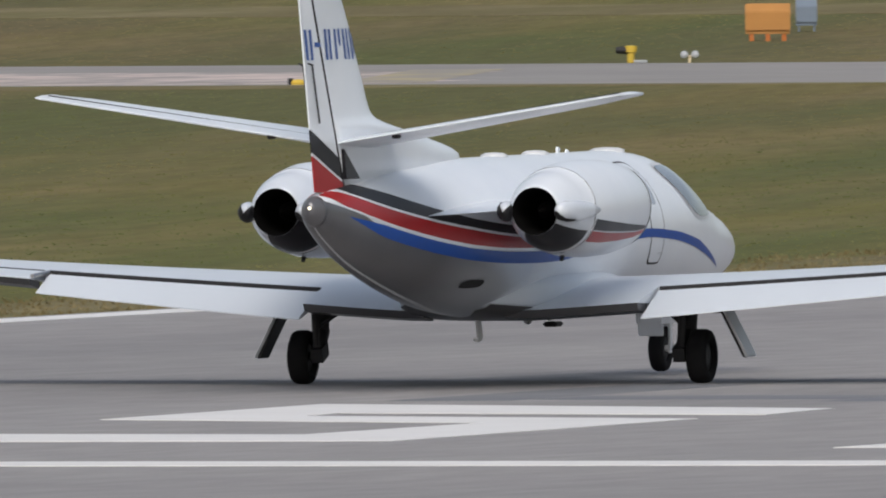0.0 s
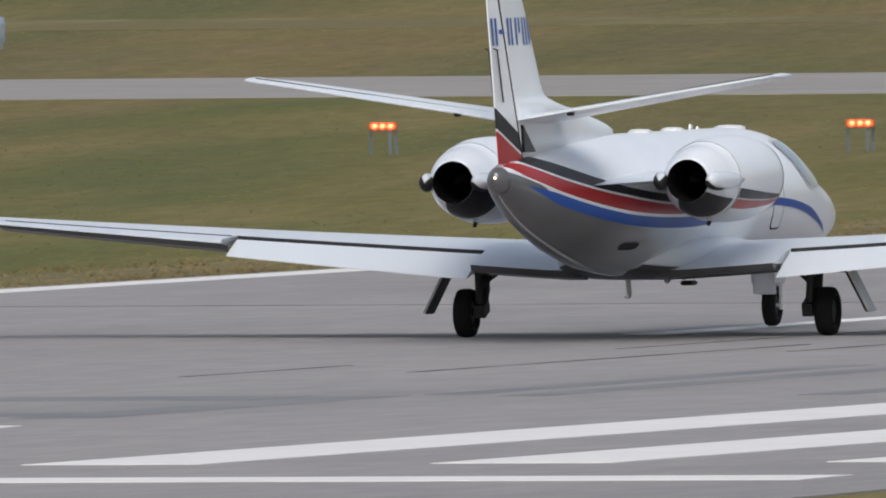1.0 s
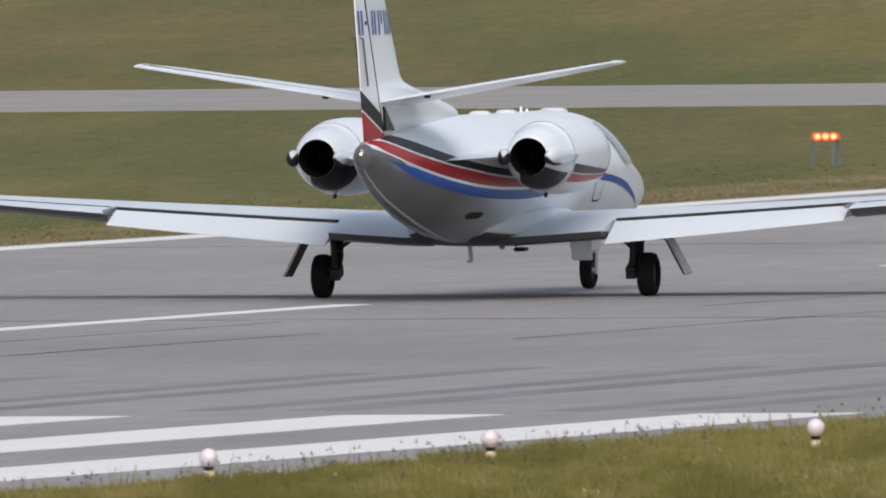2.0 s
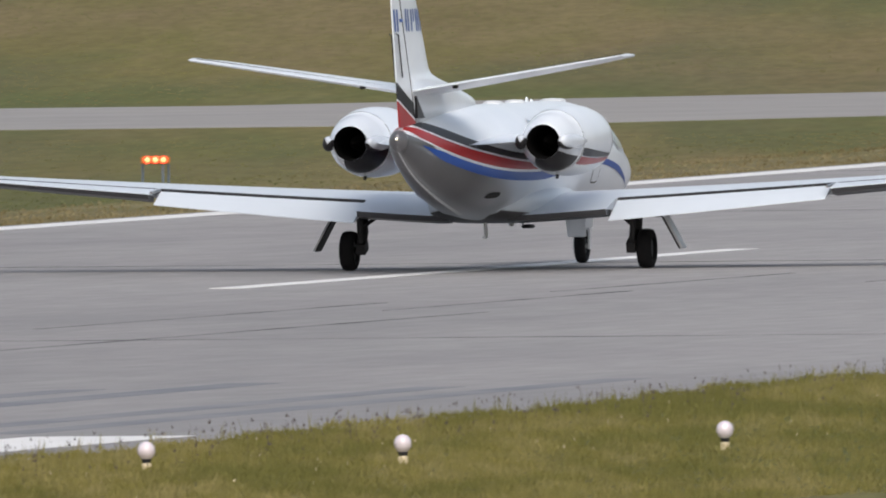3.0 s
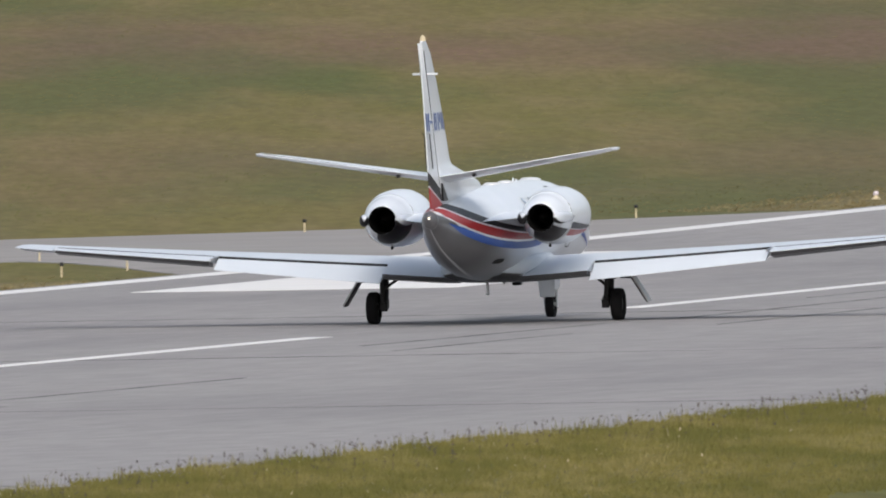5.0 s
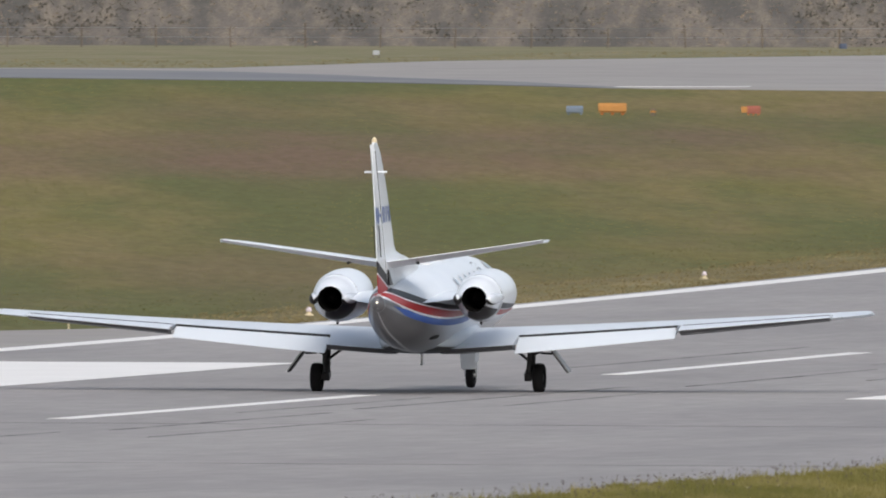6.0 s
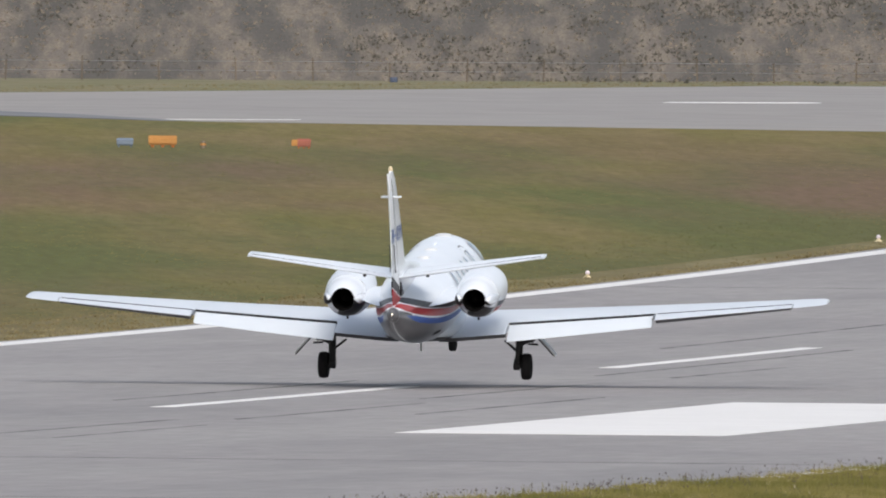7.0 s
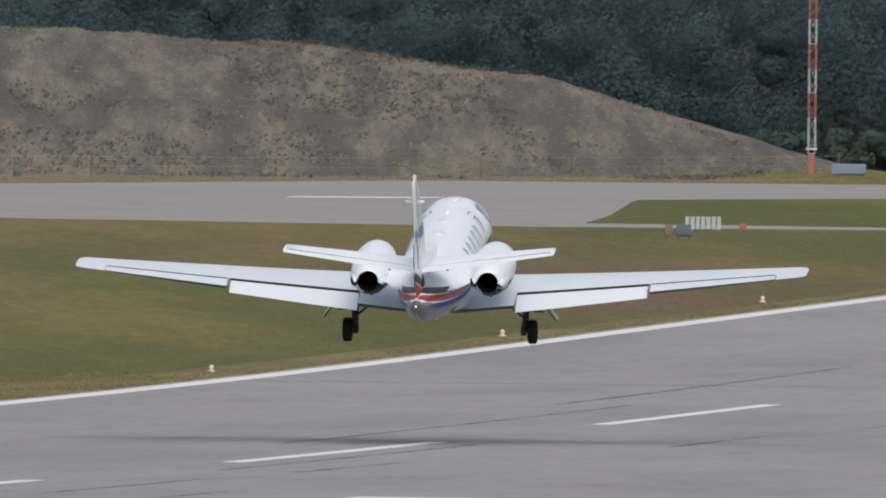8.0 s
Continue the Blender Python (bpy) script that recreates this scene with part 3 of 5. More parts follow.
def wing_at(x):
    """Leading edge y, chord, leading edge z, trailing edge z and thickness at the span station x."""
    u = (x - 0.6) / 7.35
    le = 1.70 + (1.17 - 1.70) * u
    te = -1.24 + (0.05 + 1.24) * u
    zt = 0.73 + 0.57 * max(u, 0.0) ** 1.1
    return le, le - te, zt + 0.07 - 0.12 * u, zt, 0.122 - 0.020 * u


def wing_ring(x, side, a=0.0, b=1.0, shrink=1.0):
    le, ch, zl, zt, th = wing_at(x)
    pts = [(px / ch, pz) for px, pz in foil(ch, th * shrink)]
    return [Vector((side * x, le - ch * (a + (b - a) * px if (a, b) != (0.0, 1.0) else px), zl + (zt - zl) * px + pz)) for px, pz in pts]


def skin_at(x, share):
    """Heights of the wing's upper and lower skin over its chord line at a share of the chord."""
    le, ch, zl, zt, th = wing_at(x)
    f = 5 * th * (0.2969 * math.sqrt(share) - 0.126 * share - 0.3516 * share ** 2 + 0.2843 * share ** 3 - 0.1036 * share ** 4)
    camber = 0.02 * (1 - (2 * share - 1) ** 2)
    return (f + camber) * ch, (-0.95 * f + camber) * ch


def cut_ring(x, side, cut):
    """The wing's section with its tail cut off square at a share of the chord."""
    le, ch, zl, zt, th = wing_at(x)
    up, low = skin_at(x, cut)
    pts = foil(ch, th)
    out = []
    for k, (px, pz) in enumerate(pts):
        s = min(px / ch, cut)
        if px / ch > cut:
            pz = up if k < 14 else low
        out.append(Vector((side * x, le - ch * s, zl + (zt - zl) * s + pz)))
    return out


def surface_ring(x, side, cut, drop, step):
    """A flap's or aileron's section behind the cut, turned down by drop degrees, its top a step below the skin."""
    le, ch, zl, zt, th = wing_at(x)
    up, low = skin_at(x, cut)
    y0, z0 = le - ch * cut - 0.015, zl + (zt - zl) * cut
    l = ch * (1 - cut)
    d = l * math.sin(radians(drop))
    top, bot, end = z0 + up - step, z0 + low + 0.01 - step * 0.5, zt - d
    rows = ((0.0, top - 0.02), (0.06, top), (0.5, top + (end - top) * 0.46 + 0.006), (1.0, end + 0.006), (1.0, end - 0.006), (0.5, bot + (end - bot) * 0.5), (0.06, bot), (0.0, bot + 0.02))
    return [Vector((side * x, y0 - px * l, z)) for px, z in rows]


def wings():
    for side in (1, -1):
        bm = bmesh.new()

        def span(rings):
            b2 = loft(rings)
            me = bpy.data.meshes.new("tmp")
            b2.to_mesh(me)
            b2.free()
            bm.from_mesh(me)
            bpy.data.meshes.remove(me)
        span([wing_ring(x, side) for x in np.linspace(0.45, 1.69, 5)])
        span([cut_ring(x, side, 0.745) for x in np.linspace(1.69, 7.30, 14)])
        span([wing_ring(x, side) for x in np.linspace(7.30, 7.80, 4)] + [wing_ring(7.90, side, 0.04, 0.96, 0.8), wing_ring(7.95, side, 0.15, 0.9, 0.3)])
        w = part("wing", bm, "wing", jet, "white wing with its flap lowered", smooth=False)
        w.data.polygons.foreach_set("use_smooth", [len(p.vertices) == 4 for p in w.data.polygons])
        w.data.set_sharp_from_angle(angle=radians(40))
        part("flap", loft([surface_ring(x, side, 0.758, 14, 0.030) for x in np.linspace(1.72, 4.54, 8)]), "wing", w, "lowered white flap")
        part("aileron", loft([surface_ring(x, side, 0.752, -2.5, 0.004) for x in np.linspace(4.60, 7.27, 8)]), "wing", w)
        # dark strip that paints the shade of the gap in front of the flap
        rings = []
        for x in np.linspace(1.71, 4.56, 8):
            le, ch, zl, zt, th = wing_at(x)
            up, low = skin_at(x, 0.745)
            y0, z0 = le - ch * 0.745, zl + (zt - zl) * 0.745
            rings.append([Vector((side * x, y0 + dy, z0 + dz)) for dy, dz in ((0.004, low + 0.01), (0.004, up + 0.004), (-0.022, up - 0.002), (-0.022, low + 0.01))])
        part("flap_gap_shade", loft(rings), "seal", w, "dark shadowed flap gap")
        rings = []
        for x in np.linspace(4.62, 7.25, 8):
            le, ch, zl, zt, th = wing_at(x)
            up, low = skin_at(x, 0.745)
            y0, z0 = le - ch * 0.745, zl + (zt - zl) * 0.745
            rings.append([Vector((side * x, y0 + dy, z0 + dz)) for dy, dz in ((0.003, up - 0.03), (0.003, up + 0.003), (-0.016, up + 0.001), (-0.016, up - 0.03))])
        part("aileron_gap_seal", loft(rings), "seal", w, "thin dark gap before the aileron")
        # shade painted under the trailing edge, inboard of the flap and along the aileron
        for name, xa, xb, drop, lift in (("wing_root_shade", 0.40, 1.68, 0.075, 0.0), ("aileron_shade", 4.62, 7.25, 0.062, 0.012)):
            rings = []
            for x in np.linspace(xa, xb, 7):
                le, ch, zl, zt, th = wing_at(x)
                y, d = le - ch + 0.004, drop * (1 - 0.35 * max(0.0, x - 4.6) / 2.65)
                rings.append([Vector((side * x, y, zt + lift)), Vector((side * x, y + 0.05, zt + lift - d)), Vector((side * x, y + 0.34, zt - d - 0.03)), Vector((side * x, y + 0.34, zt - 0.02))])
            part(name, loft(rings), "fairing", w, "dark strip for the shade under the trailing edge")
        le, ch, zl, zt, th = wing_at(4.57)
        bm = add_tube(bmesh.new(), (side * 4.57, le - ch * 0.7, zt + 0.07), (side * 4.57, le - ch * 1.02, zt + 0.045), 0.028, 0.02, 10)
        part("track_fairing", bm, "steel", w)
        for x in (5.6, 6.2, 6.8, 7.5):
            le, ch, zl, zt, th = wing_at(x)
            part("static_wick", add_tube(bmesh.new(), (side * x, le - ch, zt), (side * x, le - ch - 0.12, zt - 0.01), 0.006, 0.003, 6), "dark", w)


def nacelles():
    for side in (1, -1):
        c = (side * 1.295, 0.0, 1.715)
        n = part("engine_nacelle", lathe([(-1.4, 0.26), (-0.75, 0.29), (-0.60, 0.33), (-0.55, 0.365), (-0.57, 0.39), (-0.70, 0.42), (-1.1, 0.458), (-1.6, 0.468), (-2.1, 0.455), (-2.45, 0.415)], c, 48), "white", jet, "white engine nacelle with a polished tail section", smooth=True)
        part("thrust_reverser", lathe([(-2.45, 0.410), (-2.47, 0.396), (-2.7, 0.370), (-2.92, 0.312), (-3.05, 0.250), (-3.10, 0.224), (-3.08, 0.214)], c, 48), "gloss", n, "glossy white thrust reverser cowl", smooth=True)
        part("intake_lip", lathe([(-0.62, 0.333), (-0.545, 0.368), (-0.62, 0.410)], c, 48), "chrome", n, smooth=True)
        part("exhaust_duct", lathe([(-3.106, 0.227), (-3.08, 0.212), (-2.6, 0.208), (-2.3, 0.20), (-2.3, 0.0)], c, 40), "soot", n, "sooty black exhaust opening", smooth=True)
        part("exhaust_cone", lathe([(-2.3, 0.13), (-2.75, 0.08), (-2.95, 0.01)], c, 24), "soot", n, smooth=True)
        part("fan", lathe([(-1.2, 0.27), (-1.2, 0.05), (-1.0, 0.005)], c, 30), "dark", n, smooth=True)
        for s2 in (1, -1):
            rings = []
            for y, h, w, o in ((-2.36, 0.02, 0.02, 0.415), (-2.55, 0.07, 0.035, 0.395), (-2.80, 0.095, 0.055, 0.355), (-3.02, 0.10, 0.075, 0.310), (-3.17, 0.085, 0.070, 0.285), (-3.24, 0.04, 0.035, 0.275)):
                rings.append([Vector((c[0] + s2 * o + w * math.cos(a), y, c[2] + h * math.sin(a))) for a in [2 * math.pi * k / 18 for k in range(18)]])
            stang = part("reverser_hinge_fairing", loft(rings), "gloss", n, "polished hinge fairing beside the exhaust", smooth=True)
            # aft face and lower half of the hinge fairing, shade put on as dark colour
            a0, a1 = (-235, 40) if s2 < 0 else (-190, -50)
            rings = []
            for y, h, w, o in ((-2.95, 0.102, 0.072, 0.322), (-3.06, 0.103, 0.079, 0.305), (-3.175, 0.088, 0.074, 0.285), (-3.246, 0.042, 0.038, 0.275), (-3.252, 0.006, 0.006, 0.275)):
                rings.append([Vector((c[0] + s2 * o + w * math.cos(a), y, c[2] + h * math.sin(a))) for a in [radians(a0 + (a1 - a0) * k / 14) for k in range(15)]])
            verts = [v for r in rings for v in r]
            faces = [(15 * k + j, 15 * k + j + 1, 15 * k + j + 16, 15 * k + j + 15) for k in range(len(rings) - 1) for j in range(14)]
            meshed("shade_cover", verts, faces, "dark", stang, "dark cover for the fairing's shaded face", True)
        # black panel under the reverser, over a wider arc on the left engine
        a0, a1 = (-112, -8) if side < 0 else (-118, -30)
        verts = []
        for y, r in ((-2.50, 0.396), (-2.7, 0.373), (-2.92, 0.315), (-3.05, 0.253), (-3.098, 0.228)):
            for j in range(13):
                q = radians(a0 + (a1 - a0) * j / 12)
                verts.append((c[0] + r * math.cos(q), y, c[2] + r * math.sin(q)))
        faces = [(13 * k + j, 13 * k + j + 1, 13 * k + j + 14, 13 * k + j + 13) for k in range(4) for j in range(12)]
        meshed("reverser_underside", verts, faces, "black", n, "black panel low on the reverser", True)
        rings = []
        for x, y0, y1, z in ((0.42, -1.1, -4.0, 1.68), (0.7, -1.15, -3.65, 1.70), (0.95, -1.25, -3.05, 1.72)):
            ch = y0 - y1
            rings.append([Vector((side * x, y0 - px, z + pz * 0.8)) for px, pz in foil(ch, 0.075)])
        part("pylon", loft(rings), "white", n, "white engine pylon")
        part("nacelle_drain", add_tube(bmesh.new(), (c[0], -2.2, 1.31), (c[0], -2.25, 1.23), 0.025, 0.02, 10), "dark", n)
        # stripes carried on along the nacelle's flank
        for mat, lo0, hi0, lo1, hi1 in (("black", -27, -12, -29, -24), ("red", -46, -29, -36, -31)):
            verts, faces = [], []
            for k in range(19):
                y = -0.75 - 1.68 * k / 18
                r = np.interp(y, [-2.45, -2.1, -1.6, -1.1, -0.7], [0.415, 0.455, 0.468, 0.458, 0.42]) + 0.006
                for j in range(3):
                    lo, hi = lo1 + (lo0 - lo1) * k / 18, hi1 + (hi0 - hi1) * k / 18
                    a = radians(lo + (hi - lo) * j / 2)
                    verts.append((c[0] + side * r * math.cos(a), y, c[2] + r * math.sin(a)))
            faces = [(3 * k + j, 3 * k + j + 1, 3 * k + j + 4, 3 * k + j + 3) for k in range(18) for j in range(2)]
            meshed(mat + "_nacelle_stripe", verts, faces, mat, n, smooth=True)


ELEVATORS = {}


def fin_le(z):
    return spline([1.9, 2.22, 2.3, 2.4, 2.5, 2.555, 2.6, 2.64, 2.7, 2.8, 3.0, 3.2, 3.8, 4.55, 4.66], [-1.2, -1.37, -1.65, -2.37, -3.16, -3.68, -3.98, -4.18, -4.30, -4.40, -4.54, -4.70, -5.17, -5.93, -6.12])(z)


def fin_te(z):
    return -5.97 - 0.25 * (z - 1.95)


def hinge(z):
    return -5.33 - 0.50 * (z - 2.15)


def tail():
    def sym(ch, t, n=12):
        up = [(0.5 * (1 + math.cos(math.pi * k / n)), k) for k in range(n + 1)]
        f = lambda x: t * 5 * (0.2969 * math.sqrt(x) - 0.126 * x - 0.3516 * x * x + 0.2843 * x ** 3 - 0.1036 * x ** 4)
        top = [(x * ch, f(x) * ch) for x, _ in up]
        return top + [(x, -h) for x, h in top[-2:0:-1]]
    zs = [1.95, 2.25, 2.3, 2.35, 2.4, 2.45, 2.5, 2.54, 2.57, 2.6, 2.63, 2.66, 2.7, 2.75, 2.85, 3.0, 3.25, 3.5, 4.0, 4.45, 4.6, 4.655]
    rings = []
    for z in zs:
        y0, y1 = fin_le(z), hinge(z) + 0.01
        ch = y0 - y1
        t = min(0.11, 0.20 / ch) if z < 4.5 else 0.06
        full = sym(ch * 1.35, t, 16)
        rings.append([Vector((h, y0 - min(x, ch), z)) for x, h in full])
    fin = part("tail_fin", loft(rings), "white", jet, "white swept tail fin with a dorsal fillet", smooth=True)

    def rud(name, te0, te1, h0, h1, mat, label="", n=6):
        rings = []
        for k in range(n + 1):
            zt, zh = te0 + (te1 - te0) * k / n, h0 + (h1 - h0) * k / n
            y0, y1 = hinge(zh) - 0.012, fin_te(zt)
            w = 0.075 - 0.035 * (zh - 1.9) / 2.7
            zm = zh + (zt - zh) * 0.1
            rings.append([Vector((0.75 * w, y0, zh)), Vector((w, y0 - 0.06, zm)), Vector((0.008, y1, zt)), Vector((-0.008, y1, zt)), Vector((-w, y0 - 0.06, zm)), Vector((-0.75 * w, y0, zh))])
        return part(name, loft(rings), mat, fin, label)
    rud("rudder", 2.545, 4.62, 2.245, 4.62, "white", "white rudder")
    rud("rudder_foot_black", 2.325, 2.54, 2.035, 2.24, "black", "black painted foot of the rudder")
    rud("rudder_pinstripe", 2.295, 2.32, 2.005, 2.03, "white", "", 1)
    rud("rudder_foot_red", 1.95, 2.29, 1.93, 2.0, "red", "red painted foot of the rudder")
    # trim tab outline and hinge gap
    for side in (1, -1):
        for y0, z0, y1, z1 in ((-6.16, 3.15, -5.96, 2.60), (-6.29, 3.17, -6.16, 3.15)):
            bm = add_tube(bmesh.new(), (side * 0.045, y0, z0), (side * 0.052, y1, z1), 0.009, None, 6)
            part("trim_tab_gap", bm, "seal", fin)
        rings = []
        for k in range(12):
            z = 2.0 + 2.5 * k / 11
            w = 0.075 - 0.035 * (z - 1.9) / 2.7
            rings.append([Vector((side * (w * 0.75 + o), hinge(z) + d, z)) for d, o in ((0.012, 0), (0.012, 0.012), (-0.02, 0.014), (-0.02, 0))])
        part("rudder_hinge_gap", loft(rings), "seal", fin)
        # a black flash at the fin's foot
        verts = []
        for y, z in ((-5.35, 2.35), (-5.28, 2.06), (-4.85, 2.06)):
            verts.append((side * 0.101, y, z))
        for y, z in ((-5.35, 2.35), (-5.28, 2.06), (-4.85, 2.06)):
            verts.append((side * 0.05, y, z))
        meshed("fin_flash", verts, [(0, 1, 2), (3, 5, 4), (0, 3, 4, 1), (1, 4, 5, 2), (2, 5, 3, 0)], "black", fin)
    # registration, as plain bars that lie on the skin of fin and rudder
    def fin_skin(y, z):
        if y < hinge(z):
            w = 0.075 - 0.035 * (z - 1.9) / 2.7
            k = (hinge(z) - 0.07 - y) / (hinge(z) - 0.07 - fin_te(z))
            return w + (0.008 - w) * max(0.0, k) if k > 0 else w
        ch = fin_le(z) - hinge(z)
        c2, t = ch * 1.35, min(0.11, 0.20 / ch)
        x = max(0.0, min(1.0, (fin_le(z) - y) / c2))
        return t * 5 * (0.2969 * math.sqrt(x) - 0.126 * x - 0.3516 * x * x + 0.2843 * x ** 3 - 0.1036 * x ** 4) * c2

    for side in (1, -1):
        for y0, w, h in ((-6.29, 0.055, 0.29), (-6.19, 0.055, 0.29), (-6.09, 0.16, 0.045), (-5.80, 0.055, 0.29), (-5.70, 0.055, 0.29), (-5.55, 0.055, 0.29), (-5.44, 0.055, 0.16),
                         (-5.31, 0.055, 0.29), (-5.20, 0.055, 0.29), (-5.07, 0.055, 0.29), (-4.97, 0.05, 0.20)):
            verts = []
            for j in range(5):
                z = 3.345 - h / 2 + h * j / 4 + (0.065 if h == 0.16 else 0.0)
                for i in range(3):
                    y = y0 + w * i / 2 - 0.30 * (z - 3.345)
                    verts.append((side * (fin_skin(y, z) + 0.005), y, z))
            faces = [(3 * j + i, 3 * j + i + 1, 3 * j + i + 4, 3 * j + i + 3) for j in range(4) for i in range(2)]
            meshed("registration_bar", verts, faces, "letter", fin)
    bm = add_box(bmesh.new(), (0.40, 0.10, 0.035), pose(0, -6.2, 4.12))
    part("whisker_aerial", bm, "white", fin, bevel=0.008)
    part("fin_beacon", lathe([(0, 0.05), (0.05, 0.045), (0.09, 0.02), (0.095, 0.002)], (0, -6.35, 4.65), 14, "z"), "cream", fin, smooth=True)
    # tailplane
    for side in (1, -1):
        rings, erings = [], []
        for k in range(9):
            u = k / 8
            x = 0.04 + (2.90 - 0.04) * u
            le, te = -3.95 + (-4.78 + 3.95) * u, -5.45 + (-5.58 + 5.45) * u
            z = 2.40 + (2.85 - 2.40) * u
            ch = le - te
            pts = sym(ch, 0.085 if k < 8 else 0.05)
            cut = ch * 0.70
            rings.append([Vector((side * x, le - min(px, cut), z + pz)) for px, pz in pts])
            w = 0.030 * ch
            erings.append([Vector((side * x, le - cut - 0.02, z - w)), Vector((side * x, le - cut - 0.02, z + w)), Vector((side * x, te, z + 0.005)), Vector((side * x, te, z - 0.005))])
        tp = part("tailplane", loft(rings), "white", jet, "white tailplane raised towards its tip", smooth=True)
        ELEVATORS[side] = part("elevator", loft(erings), "white", tp, "white elevator")
        rings = []
        for k in range(9):
            u = k / 8
            le, te = -3.95 + (-4.78 + 3.95) * u, -5.45 + (-5.58 + 5.45) * u
            ch, z = le - te, 2.40 + (2.85 - 2.40) * u
            y0, h = le - 0.70 * ch, 0.030 * ch
            rings.append([Vector((side * (0.04 + 2.80 * u), y0 + dy, z + dz)) for dy, dz in ((0.0, 0.0), (0.0, h), (-0.018, h), (-0.018, 0.0))])
        part("elevator_gap_seal", loft(rings), "seal", tp, "thin dark gap before the elevator")
        bm = add_box(bmesh.new(), (0.06, 0.12, 0.05), pose(side * 0.62, -5.35, 2.47))
        part("elevator_hinge", bm, "dark", tp, bevel=0.01)
        rings = [[Vector((side * (2.88 + 0.05 * math.sin(b)), -5.18 + (0.39 * math.cos(b)) * math.cos(a), 2.848 + 0.03 * math.cos(b) * math.sin(a))) for a in [2 * math.pi * k / 16 for k in range(16)]] for b in (0, 0.5, 1.0, 1.35)]
        part("tip_cap", loft(rings), "white", tp, smooth=True)


def wheel(parent, c, r, w):
    prof = [(-w * 0.30, r * 0.50), (-w * 0.46, r * 0.62), (-w * 0.5, r * 0.80), (-w * 0.42, r * 0.94), (-w * 0.22, r), (w * 0.22, r), (w * 0.42, r * 0.94), (w * 0.5, r * 0.80), (w * 0.46, r * 0.62), (w * 0.30, r * 0.50)]
    part("tyre", lathe(prof, c, 36, "x"), "tyre", parent, "black rubber tyre", smooth=True)
    part("wheel_hub", lathe([(-w * 0.32, 0.01), (-w * 0.34, r * 0.3), (-w * 0.28, r * 0.52), (w * 0.28, r * 0.52), (w * 0.34, r * 0.3), (w * 0.32, 0.01)], c, 24, "x"), "dark", parent, "dark metal wheel hub", smooth=True)


LEGS, DOORS, NOSE = {}, {}, {}


def gear():
    for side in (1, -1):
        bm = bmesh.new()
        x = side * 2.012
        inx = x - side * 0.155
        add_tube(bm, (inx, 0.18, 0.90), (inx, 0.10, 0.45), 0.08, 0.07)
        add_tube(bm, (inx, 0.14, 0.52), (inx - side * 0.02, -0.10, 0.29), 0.075, 0.065)
        add_tube(bm, (inx - side * 0.04, 0.0, 0.27), (x, 0.0, 0.27), 0.045)
        add_box(bm, (0.12, 0.22, 0.14), pose(inx - side * 0.03, -0.06, 0.31, 20))
        add_tube(bm, (inx, -0.12, 0.80), (inx - side * 0.01, -0.10, 0.36), 0.035)
        add_tube(bm, (inx, 0.1, 0.66), (x + side * 0.15, 0.2, 0.80), 0.03)
        add_box(bm, (0.34, 0.36, 0.10), pose(x - side * 0.03, 0.12, 0.80))
        add_tube(bm, (inx, -0.05, 0.55), (inx - side * 0.28, 0.1, 0.76), 0.025)
        leg = LEGS[side] = part("main_gear", bm, "dark", jet, "dark metal main landing gear leg")
        wheel(leg, (x, 0, 0.262), 0.262, 0.20)
        # the door hangs from its hinge at the wing's underside
        door = DOORS[side] = part("gear_door", add_box(bmesh.new(), (0.025, 0.32, 0.52), pose(side * 0.014, 0, -0.26)), "grey_white", leg, "pale gear door hanging open", bevel=0.010)
        part("gear_door_liner", add_box(bmesh.new(), (0.022, 0.31, 0.50), pose(-side * 0.012, 0, -0.26)), "dark", door, "dark inner face of the gear door", bevel=0.008)
        door.matrix_basis = pose(x + side * 0.22, 0.10, 0.71, 0, -side * 27, 0)
        bm = add_tube(bmesh.new(), (x + side * 0.02, 0.1, 0.70), (x + side * 0.22, 0.1, 0.69), 0.02)
        part("door_rod", bm, "dark", leg)
        bm = add_tube(bmesh.new(), (inx - side * 0.03, -0.10, 0.75), (inx - side * 0.05, -0.12, 0.36), 0.012, None, 6)
        part("brake_hose", bm, "seal", leg)
    bm = bmesh.new()
    add_tube(bm, (0, 5.15, 1.15), (0, 5.28, 0.36), 0.05, 0.045)
    add_tube(bm, (-0.10, 5.293, 0.225), (0.10, 5.293, 0.225), 0.03)
    for s in (1, -1):
        add_box(bm, (0.025, 0.07, 0.30), pose(s * 0.10, 5.29, 0.33))
    add_box(bm, (0.22, 0.09, 0.05), pose(0, 5.28, 0.47))
    leg = NOSE["leg"] = part("nose_gear", bm, "grey_white", jet, "pale nose landing gear leg")
    wheel(leg, (0, 5.293, 0.225), 0.225, 0.15)
    for s in (1, -1):
        bm = add_box(bmesh.new(), (0.02, 0.5, 0.30), pose(s * 0.13, 5.14, 0.62, 0, s * 4))
        part("nose_gear_door", bm, "grey_white", leg, "pale nose gear door", bevel=0.008)
    bm = add_box(bmesh.new(), (0.26, 0.03, 0.30), pose(0.0, 4.95, 0.50, 10))
    part("mud_plate", bm, "grey_white", leg, bevel=0.01)


hull = fuselage()
hull_details(hull)
wings()
nacelles()
tail()
gear()


